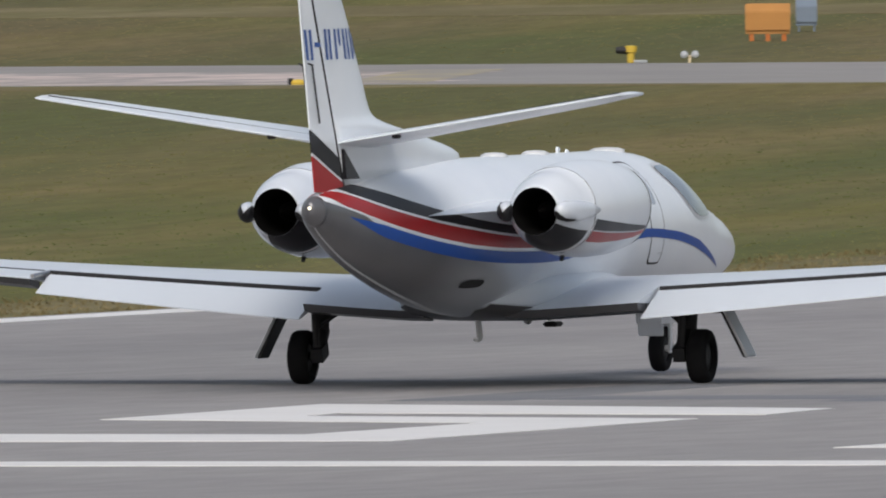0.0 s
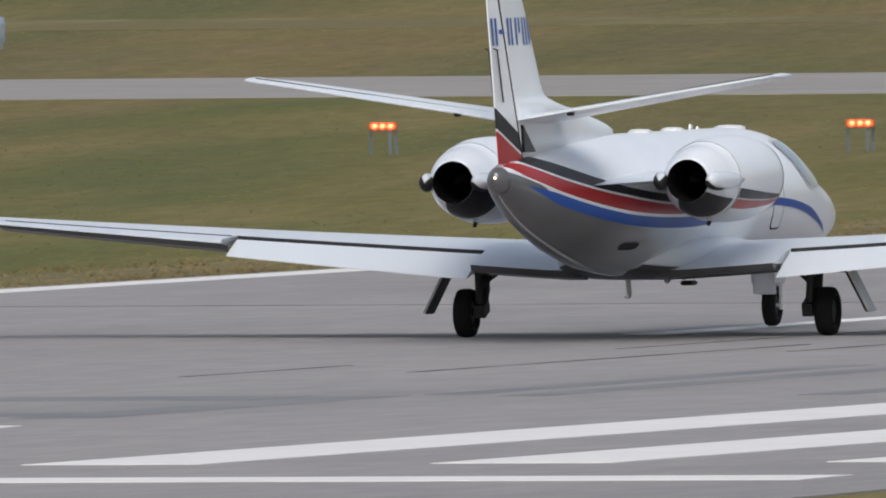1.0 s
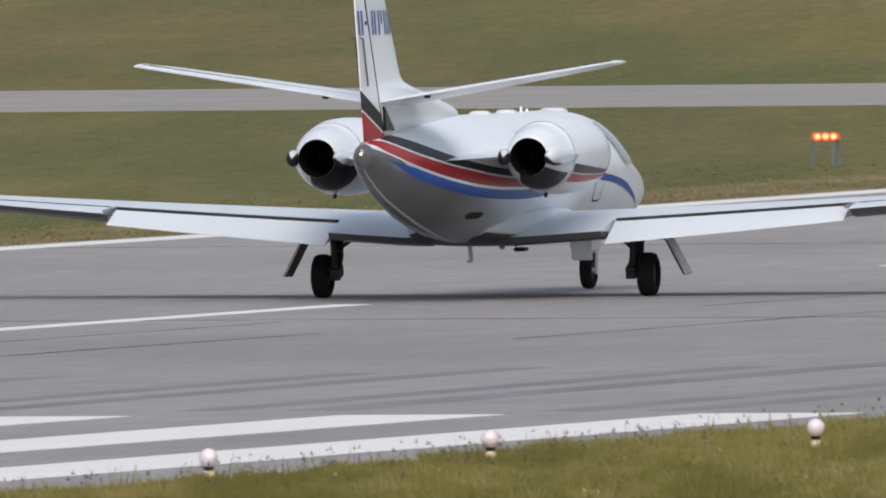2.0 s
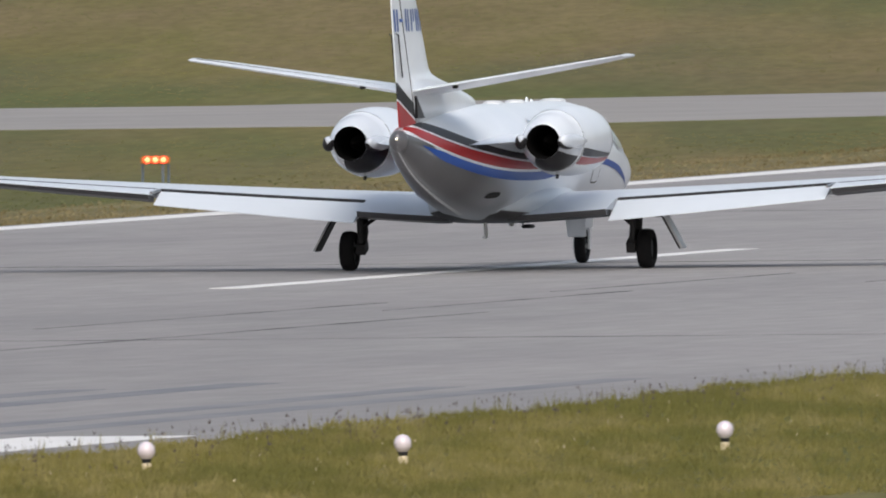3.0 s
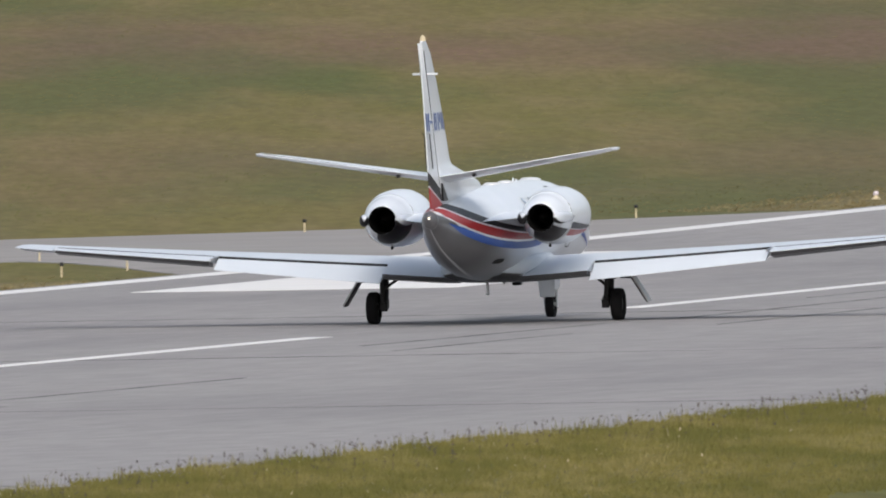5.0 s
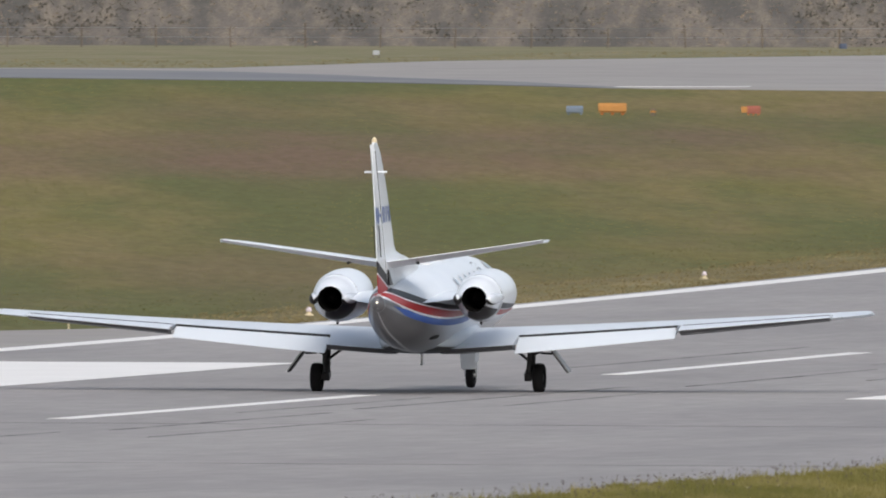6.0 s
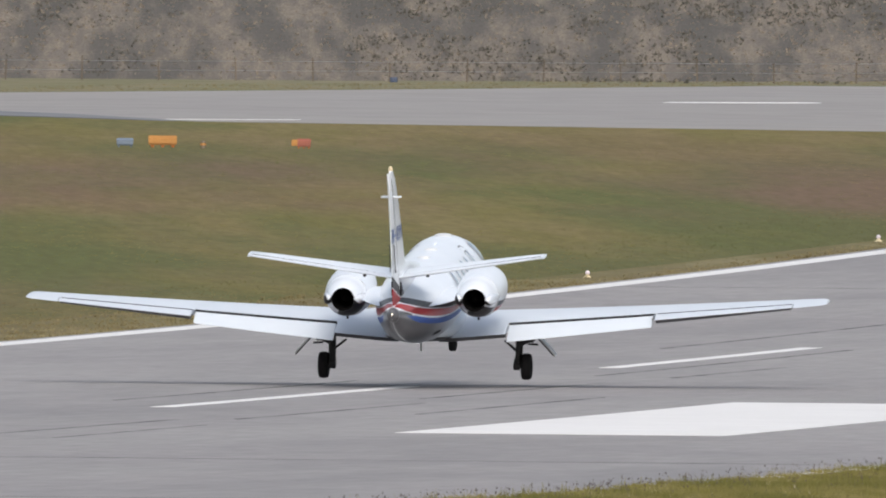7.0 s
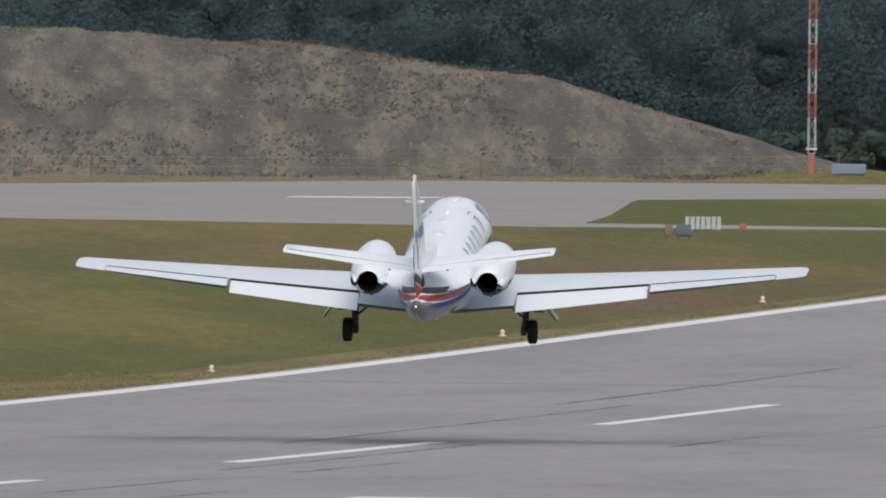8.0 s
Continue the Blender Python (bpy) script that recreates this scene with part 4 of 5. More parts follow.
# ---- traces and scars on the runway ----
random.seed(5)
for x, y0, y1, w in ((-84.0, 287, 293, 0.12), (-82.2, 289, 304, 0.16), (-83.6, 302, 330, 0.10), (-81.2, 300, 322, 0.14), (-77.8, 318, 350, 0.14), (-80.9, 340, 358, 0.12),
                     (-77.6, 372, 396, 0.14), (-79.4, 352, 366, 0.12), (-80.4, 366, 380, 0.10), (-79.0, 392, 420, 0.14), (-83.1, 452, 475, 0.16), (-81.5, 446, 462, 0.14), (-80.6, 470, 492, 0.16),
                     (-82.6, 478, 500, 0.2), (-84.2, 500, 520, 0.16), (-83.0, 505, 535, 0.2), (-81.2, 510, 528, 0.14), (-82.0, 536, 560, 0.18), (-80.0, 545, 570, 0.16), (-88.0, 560, 590, 0.2),
                     (-83.0, 566, 590, 0.2), (-84.4, 600, 640, 0.2), (-82.6, 598, 614, 0.25), (-80.2, 640, 660, 0.22), (-79.5, 668, 700, 0.25), (-88.6, 640, 700, 0.2), (-90.5, 700, 760, 0.3)):
    d = random.uniform(-0.15, 0.15)
    marking("tyre_trace", ((x, y0), (x + w * 0.7, y0), (x + w * 0.7 + d, y1), (x + d, y1)), "thin dark tyre trace on the asphalt", "rubber", 0.0245, "tyre trace", "tyre traces")
for y in (331.5, 391.0, 441.0, 486.0, 730.0):
    stripe("pavement_joint", FAR + 0.3, NEAR - 0.2, y, y + 0.2, "dark sealed joint across the runway", mat="rubber", lift=0.0235, category="pavement joint", group="pavement joints")
for x, w, y0, y1 in ((-83.9, 1.2, 266.5, 276.5), (-79.5, 0.9, 266, 276.5), (-82.6, 3.0, 274.5, 276.6), (-82.6, 3.0, 267.0, 268.8), (-78.6, 0.5, 277, 292), (-77.6, 0.5, 276, 296),
                     (-74.6, 0.5, 276, 297), (-73.5, 0.5, 276, 300), (-71.1, 0.5, 277, 300), (-70.0, 0.6, 277, 303), (-67.3, 0.5, 276, 300), (-66.2, 0.5, 276, 304)):
    stripe("removed_marking", x, x + w, y0, y1, "blue-grey scar of a removed runway marking", mat="ghost", lift=0.0225, category="removed marking", group="removed markings")
marking("taxi_line", ((-178.5, 569), (-176.6, 569), (-172.6, 551), (-174.4, 551))[::-1], "faded yellow taxiway line", "yellow_mark", 0.018, "taxiway marking")
for (x, y, w, l) in ((-190.0, 549.8, 13.5, 16.5), (-176.3, 550.2, 3.0, 4.0)):
    marking("faded_patch", ((x, y), (x + w, y), (x + w + 0.8, y + l), (x + 0.8, y + l)), "faded red and white painted patch on the taxiway", "pink_mark", 0.016, "taxiway marking", "faded patches")
for (x, y, w, l) in ((-149.9, 1083, 5.4, 2.2), (-159.8, 1027.8, 4.5, 0.8)):
    marking("apron_line", ((x, y), (x + w, y + 1.5), (x + w, y + 1.5 + l), (x, y + l)), "faded white line on the apron", "mark", 0.022, "apron marking", "apron lines")


# ---- airfield lights and signs ----
def face(x, y):
    """The turn about z that faces the spectators' side."""
    return math.degrees(math.atan2(x, -y)) * -1 + 180


def papi_unit():
    t = tagged(new("approach_light_unit"), "orange approach light unit with three red lamps lit", "runway light", "approach light units")
    bm = add_box(bmesh.new(), (0.48, 0.36, 0.13), pose(0, 0, 0.47))
    part("housing", bm, "rust", t, bevel=0.02)
    for x in (-0.13, 0.0, 0.13):
        part("lamp", lathe([(-0.205, 0.002), (-0.20, 0.026), (-0.19, 0.042), (-0.17, 0.046)], (x, 0, 0.47), 16), "papi_hot", t, "lit lamp", smooth=True)
        part("lamp_rim", lathe([(-0.175, 0.046), (-0.192, 0.052), (-0.192, 0.062), (-0.17, 0.062)], (x, 0, 0.47), 16), "papi", t, smooth=True)
    for x, y in ((-0.21, 0.1), (0.21, 0.1), (0.12, -0.12)):
        part("leg", add_tube(bmesh.new(), (x, y, 0.0), (x, y, 0.40), 0.02), "bluegrey", t)
    return t


unit = papi_unit()
for k, x in enumerate((-135.45, -127.14, -118.88, -110.57)):
    m = pose(x, 475.0 - 0.5 * k, ground_z(475), 0, 0, 13)
    if k == 0:
        unit.matrix_basis = m
    else:
        copy_thing(unit, m)


def globe_light():
    t = tagged(new("edge_light"), "frosted white globe light on a cream post in grass", "runway light", "near edge lights")
    part("globe", lathe([(0.11, 0.03), (0.125, 0.055), (0.16, 0.076), (0.195, 0.080), (0.23, 0.072), (0.26, 0.048), (0.275, 0.002)], (0, 0, 0), 24, "z"), "globe", t, "frosted glass globe", smooth=True)
    part("collar", lathe([(0.08, 0.002), (0.08, 0.04), (0.115, 0.045), (0.115, 0.002)], (0, 0, 0), 18, "z"), "dark", t)
    part("post", lathe([(-0.1, 0.048), (0.06, 0.046), (0.085, 0.036), (0.085, 0.002)], (0, 0, 0), 16, "z"), "cream", t)
    return t


gl = globe_light()
for k, (x, y) in enumerate(((-62.96, 246.4), (-62.4, 254.2), (-60.5, 258.6), (-58.7, 261.0), (-56.9, 266.4))):
    m = pose(x, y, ground_z(y))
    if k == 0:
        gl.matrix_basis = m
    else:
        copy_thing(gl, m)


def dome_light():
    t = tagged(new("far_edge_light"), "small white dome light on a short stand", "runway light", "far edge lights")
    part("dome", lathe([(0.10, 0.05), (0.12, 0.062), (0.16, 0.055), (0.19, 0.03), (0.20, 0.002)], (0, 0, 0), 18, "z"), "globe", t, smooth=True)
    part("stand", lathe([(0.0, 0.10), (0.03, 0.10), (0.06, 0.05), (0.10, 0.04)], (0, 0, 0), 14, "z"), "cream", t)
    return t


dl = dome_light()
for k, (x, y) in enumerate(((-105.3, 524.3), (-105.1, 470.0), (-104.9, 632.3), (-104.8, 688.0), (-104.7, 743.0), (-104.8, 800.0), (-105.1, 860.4), (-105.2, 920.0))):
    m = pose(x, y, ground_z(y))
    if k == 0:
        dl.matrix_basis = m
    else:
        copy_thing(dl, m)


def sign_box(name, label, x, y, w, h, d, mat, foot="rust", turn=17, n_feet=3):
    t = tagged(new(name), label, "airfield sign")
    t.matrix_basis = pose(x, y, ground_z(y), 0, 0, turn)
    bm = bmesh.new()
    prof = ((-d / 2, h * 0.28), (-d / 2, h * 0.78), (-d * 0.2, h), (d / 2, h), (d / 2, h * 0.28))
    loops = [[bm.verts.new((sx * w / 2, py, pz)) for py, pz in prof] for sx in (-1, 1)]
    for k in range(5):
        bm.faces.new((loops[0][k], loops[0][(k + 1) % 5], loops[1][(k + 1) % 5], loops[1][k]))
    bm.faces.new(loops[0])
    bm.faces.new(loops[1][::-1])
    part("housing", bm, mat, t, bevel=0.015)
    bm = add_box(bmesh.new(), (w * 0.98, d * 0.8, h * 0.10), pose(0, 0, h * 0.24))
    part("base_rail", bm, mat, t)
    for k in range(n_feet):
        fx = -w * 0.36 + w * 0.72 * k / max(1, n_feet - 1)
        bm = add_box(bmesh.new(), (w * 0.10, d * 0.7, h * 0.26), pose(fx, 0, h * 0.11))
        part("foot", bm, foot, t)
    return t


sign_box("orange_sign", "orange painted metal airfield sign housing on dark feet", -183.0, 608.6, 0.96, 0.80, 0.5, "orange")
sign_box("grey_cabinet", "blue-grey metal cabinet standing beside an orange sign", -186.15, 622.0, 0.46, 0.70, 0.4, "bluegrey", "bluegrey", 17, 2)
sign_box("orange_sign", "long orange airfield sign housing lying low in grass", -149.75, 963, 0.92, 0.38, 0.5, "orange", turn=9)
sign_box("grey_cabinet", "low blue-grey metal box in the grass", -150.9, 962.4, 0.55, 0.30, 0.4, "bluegrey", "bluegrey", 9, 2)
red_sign = sign_box("red_sign", "small dull red airfield sign with an orange end in grass", -145.0, 962.4, 0.46, 0.32, 0.3, "signred", turn=9)
part("end_panel", add_box(bmesh.new(), (0.20, 0.32, 0.20), pose(-0.30, 0, 0.19)), "orange", red_sign, "orange end panel", bevel=0.01)
sign_box("grey_cabinet", "dark blue-grey metal cabinet standing beside a slatted barrier", -123.12, 986, 0.50, 0.50, 0.5, "navy", "navy", 8, 2)
sign_box("dark_cabinet", "dark brown metal cabinet beside a grey one", -123.56, 985.6, 0.26, 0.52, 0.4, "wood", "wood", 8, 2)
sign_box("orange_marker", "small dark orange marker beside the apron", -123.6, 1006.1, 0.22, 0.28, 0.2, "signred", turn=8, n_feet=2)
sign_box("grey_tank", "pale grey metal tank at the foot of the bank", -138.1, 1157.8, 1.35, 0.55, 0.8, "bluegrey", "bluegrey", 7, 2)


def barrier():
    t = tagged(new("barrier"), "pale grey slatted barrier standing on concrete", "barrier")
    t.matrix_basis = pose(-125.2, 1008, ground_z(1008), 0, 0, 8)
    for k in range(7):
        bm = add_box(bmesh.new(), (0.13, 0.06, 0.44), pose(-0.54 + 0.18 * k, 0, 0.25))
        part("slat", bm, "palegrey", t, bevel=0.01)
    for z in (0.12, 0.40):
        bm = add_box(bmesh.new(), (1.22, 0.04, 0.06), pose(0, 0.06, z))
        part("rail", bm, "bluegrey", t)
    for x in (-0.5, 0.5):
        bm = add_box(bmesh.new(), (0.08, 0.4, 0.06), pose(x, 0, 0.03))
        part("foot", bm, "bluegrey", t)


barrier()


def taxi_fixtures():
    t = tagged(new("taxi_light"), "yellow taxiway light fixture with a dark head", "taxiway light")
    t.matrix_basis = pose(-176.7, 578, ground_z(578), 0, 0, 17)
    part("post", lathe([(0, 0.07), (0.20, 0.08), (0.22, 0.12), (0.34, 0.13), (0.36, 0.002)], (0, 0, 0), 16, "z"), "yellow", t)
    part("head", lathe([(-0.16, 0.002), (-0.16, 0.07), (0.1, 0.09), (0.1, 0.002)], (-0.14, 0, 0.26), 14, "x"), "dark", t)
    bm = add_box(bmesh.new(), (0.28, 0.2, 0.06), pose(0.2, -0.1, 0.03))
    part("base", bm, "cabin", t, bevel=0.01)
    t = tagged(new("twin_light"), "pair of white disc lights on a short post", "taxiway light")
    t.matrix_basis = pose(-175.3, 577.5, ground_z(577.5), 0, 0, 17)
    for x in (-0.11, 0.11):
        part("disc", lathe([(-0.06, 0.002), (-0.06, 0.06), (-0.03, 0.08), (0.04, 0.07), (0.06, 0.002)], (x, 0, 0.17), 18), "cabin", t, smooth=True)
    part("post", add_tube(bmesh.new(), (0, 0, 0), (0, 0, 0.16), 0.03), "cream", t)
    t = tagged(new("taxi_light"), "low yellow taxiway light with a dark lens", "taxiway light")
    t.matrix_basis = pose(-174.6, 549.0, ground_z(549), 0, 0, 17)
    part("body", lathe([(0, 0.14), (0.06, 0.15), (0.11, 0.10), (0.12, 0.002)], (0.05, 0, 0), 16, "z"), "yellow", t)
    part("lens", lathe([(0, 0.05), (0.13, 0.05), (0.14, 0.002)], (-0.1, 0, 0), 12, "z"), "dark", t)
    t = tagged(new("white_marker"), "small white marker board standing in grass", "marker board")
    t.matrix_basis = pose(-180.8, 1105, ground_z(1105), 0, 0, 9)
    bm = add_box(bmesh.new(), (0.24, 0.05, 0.17), pose(0, 0, 0.21))
    part("board", bm, "palegrey", t, bevel=0.01)
    for x in (-0.1, 0.1):
        part("leg", add_tube(bmesh.new(), (x, 0, 0), (x, 0, 0.15), 0.02, None, 8), "wood", t)
    t = tagged(new("brown_marker"), "small brown marker stump beside an orange sign", "marker")
    t.matrix_basis = pose(-148.1, 961, ground_z(961), 0, 0, 9)
    part("post", lathe([(0, 0.08), (0.2, 0.09), (0.24, 0.05), (0.245, 0.002)], (0, 0, 0), 12, "z"), "wood", t)
    part("band", lathe([(0.10, 0.098), (0.17, 0.10), (0.17, 0.07)], (0, 0, 0), 12, "z"), "orange", t)


taxi_fixtures()


def stake():
    t = tagged(new("marker_stake"), "thin pale stake with a dark head beside the taxiway", "marker stake", "marker stakes")
    part("rod", add_tube(bmesh.new(), (0, 0, 0), (0, 0, 0.22), 0.02, 0.015, 8), "cream", t)
    part("head", lathe([(0.21, 0.03), (0.24, 0.045), (0.28, 0.03), (0.285, 0.002)], (0, 0, 0), 10, "z"), "dark", t)
    return t


stk = stake()
for k, (x, y) in enumerate(((-116.8, 592.0), (-111.3, 599.5), (-110.2, 565.5), (-105.5, 543.5), (-105.7, 551.0), (-104.4, 531.5), (-106.6, 612.0))):
    m = pose(x, y, ground_z(y))
    if k == 0:
        stk.matrix_basis = m
    else:
        copy_thing(stk, m)


# ---- beyond the field: cabin, bank, fence, mast, woods ----
def site_cabin():
    t = tagged(new("site_cabin"), "white portable cabin with a small dark window", "cabin")
    t.matrix_basis = pose(-203.9, 1119.5, ground_z(1119), 0, 0, 10)
    bm = add_box(bmesh.new(), (2.26, 2.4, 2.5), pose(-0.82, 0, 1.37))
    part("wall", bm, "cabin", t, bevel=0.03)
    bm = add_box(bmesh.new(), (2.36, 2.5, 0.12), pose(-0.82, 0, 2.66))
    part("roof", bm, "palegrey", t, bevel=0.02)
    for x in (-1.07,):
        w = part("window", add_box(bmesh.new(), (0.44, 0.06, 0.62), pose(x, -1.21, 1.15)), "palegrey", t, bevel=0.01)
        part("pane", add_box(bmesh.new(), (0.36, 0.03, 0.54), pose(x, -1.245, 1.15)), "pale_pane", w)
    bm = add_box(bmesh.new(), (0.5, 0.08, 0.16), pose(-1.07, -1.24, 0.66))
    part("vent", bm, "dark", t)
    for x in (-1.7, -0.8, 0.1):
        bm = add_box(bmesh.new(), (0.3, 2.0, 0.14), pose(x, 0, 0.06))
        part("block", bm, "dark", t)
    bm = add_box(bmesh.new(), (0.10, 0.1, 2.4), pose(0.27, -1.22, 1.3))
    part("corner_post", bm, "dark", t)
    t = tagged(new("site_cabin"), "narrow white cabin with a door and a yellow end panel", "cabin")
    t.matrix_basis = pose(-202.85, 1119.7, ground_z(1119), 0, 0, 10)
    bm = add_box(bmesh.new(), (1.30, 2.0, 2.3), pose(0, 0, 1.22))
    part("wall", bm, "cabin", t, bevel=0.03)
    part("roof", add_box(bmesh.new(), (1.36, 2.1, 0.08), pose(0, 0, 2.42)), "palegrey", t)
    bm = add_box(bmesh.new(), (0.42, 0.06, 2.2), pose(0.44, -1.02, 1.22))
    part("end_panel", bm, "yellow", t, "yellow painted end panel", bevel=0.01)
    w = part("window", add_box(bmesh.new(), (0.40, 0.05, 0.62), pose(-0.24, -1.01, 1.20)), "palegrey", t)
    part("pane", add_box(bmesh.new(), (0.34, 0.03, 0.55), pose(-0.24, -1.035, 1.20)), "pale_pane", w)
    part("handle", add_tube(bmesh.new(), (0.1, -1.06, 0.5), (0.1, -1.06, 0.95), 0.015, None, 8), "dark", t)
    bm = add_box(bmesh.new(), (1.2, 1.8, 0.1), pose(0, 0, 0.03))
    part("base", bm, "dark", t)


site_cabin()

CREST = spline([-300, -230, -190, -175, -168.1, -161.3, -154.4, -149.9, -146.5, -143.1, -140.5, -138], [6.7, 6.5, 6.0, 5.55, 5.12, 4.58, 3.80, 2.56, 1.35, 0.28, 0.04, 0.0])


def bank_z(x, y):
    front = float(np.interp(x, [-170, -152, -141], [1141, 1150, 1176]))
    h = CREST(x)
    if y < 1183:
        u = max(0.0, min(1.0, (y - front) / (1183 - front)))
        s = 1 - (1 - u) ** 1.6
    else:
        u = max(0.0, min(1.0, (1245 - y) / 62))
        s = u * u * (3 - 2 * u)
    a = x + 0.148 * (y - 1160)
    n = noise.noise((a * 0.16, y * 0.06, 0)) * 0.28 + noise.noise((a * 0.55, y * 0.16, 3)) * 0.15 + noise.noise((a * 1.5, y * 0.45, 7)) * 0.09
    return ground_z(y) - 0.04 + h * s + n * min(1, s * 3) * min(1, h / 1.5)


def earth_bank():
    xs = np.arange(-300, -137.4, 0.8)
    ys = np.concatenate((np.arange(1136, 1186, 1.2), np.arange(1186, 1248, 4)))
    verts = [(x, y, bank_z(x, y)) for y in ys for x in xs]
    n = len(xs)
    faces = [(r * n + k, r * n + k + 1, r * n + n + k + 1, r * n + n + k) for r in range(len(ys) - 1) for k in range(n - 1)]
    tagged(meshed("earth_bank", verts, faces, "mound", None, "", True), "long dry earth bank with grey-brown scrub", "earth bank", "", "structure")


earth_bank()


def scatter(name, points, sizes, mat, label, per=3, tall=1.0, seed=1, category="", lean=0.5, wide=1.0):
    """Tufts: for each point a few upright triangles of its size, in one mesh."""
    rng = np.random.default_rng(seed)
    p = np.repeat(np.asarray(points, float), per, axis=0)
    s = np.repeat(np.asarray(sizes, float), per)
    n = len(p)
    a = rng.uniform(0, 2 * np.pi, n)
    off = rng.uniform(-0.5, 0.5, (n, 2)) * s[:, None]
    h = s * tall * rng.uniform(0.5, 1.15, n)
    w = s * wide * rng.uniform(0.18, 0.42, n)
    bx, by = p[:, 0] + off[:, 0], p[:, 1] + off[:, 1]
    l = rng.uniform(-lean, lean, (n, 2)) * h[:, None]
    v = np.empty((n, 3, 3))
    v[:, 0] = np.stack((bx - np.cos(a) * w, by - np.sin(a) * w, p[:, 2] - 0.02), 1)
    v[:, 1] = np.stack((bx + np.cos(a) * w, by + np.sin(a) * w, p[:, 2] - 0.02), 1)
    v[:, 2] = np.stack((bx + l[:, 0], by + l[:, 1], p[:, 2] + h), 1)
    me = bpy.data.meshes.new(name)
    me.vertices.add(3 * n)
    me.vertices.foreach_set("co", v.ravel())
    me.loops.add(3 * n)
    me.loops.foreach_set("vertex_index", np.arange(3 * n))
    me.polygons.add(n)
    me.polygons.foreach_set("loop_start", np.arange(0, 3 * n, 3))
    me.polygons.foreach_set("loop_total", np.full(n, 3))
    me.materials.append(M[mat])
    me.update(calc_edges=True)
    return tagged(new(name, me), label, category or name.replace("_", " "), "", "stuff")


rng = np.random.default_rng(11)


def zs_of(ys):
    return np.interp(ys, GRID, GRID_Z)


def edge_of(y):
    return np.interp(y, EDGE_Y, EDGE_X)


def near_grass():
    # the rough strip between the spectators and the runway
    n = 130000
    y = 238 + (520 - 238) * rng.uniform(0, 1, n) ** 1.25
    x = edge_of(y) + 11 * rng.uniform(0, 1, n) ** 1.3 + 0.22 * np.sin(y * 0.31) + 0.18 * np.sin(y * 1.3) - 0.1
    scatter("near_grass", np.stack((x, y, zs_of(y)), 1), rng.uniform(0.03, 0.085, n), "blade", "olive green grass blades along the runway edge", 5, 1.25, 2, "grass", 0.9, 0.5)
    # flower stalks and seed heads leaning over the edge
    n = 5000
    y = rng.uniform(238, 520, n)
    x = edge_of(y) - 0.1 + 5.0 * rng.uniform(0, 1, n) ** 1.6
    scatter("grass_stalks", np.stack((x, y, zs_of(y)), 1), rng.uniform(0.04, 0.085, n), "blade", "thin pale seed stalks above the grass", 3, 2.6, 3, "grass", 0.35, 0.4)
    # dark seed heads standing over the edge of the asphalt
    n = 2200
    y = rng.uniform(238, 520, n)
    x = edge_of(y) - 0.25 + 3.2 * rng.uniform(0, 1, n) ** 2.2
    z = zs_of(y)
    scatter("seed_stems", np.stack((x, y, z), 1), rng.uniform(0.028, 0.05, n), "seedhead", "thin dark stems of tall grass at the runway edge", 2, 4.6, 41, "grass", 0.14, 0.20)
    scatter("seed_heads", np.stack((x, y, z + rng.uniform(0.09, 0.20, n)), 1), rng.uniform(0.012, 0.030, n), "seedhead", "small dark seed heads over the grass", 3, 1.1, 42, "grass", 0.6, 0.8)
    n = 620
    y = rng.uniform(238, 520, n)
    x = edge_of(y) + 6.0 * rng.uniform(0, 1, n)
    scatter("grass_flowers", np.stack((x, y, zs_of(y) + 0.07), 1), rng.uniform(0.012, 0.028, n), "cream", "small pale flower heads in the grass", 1, 1.0, 13, "flowers", 0.5)


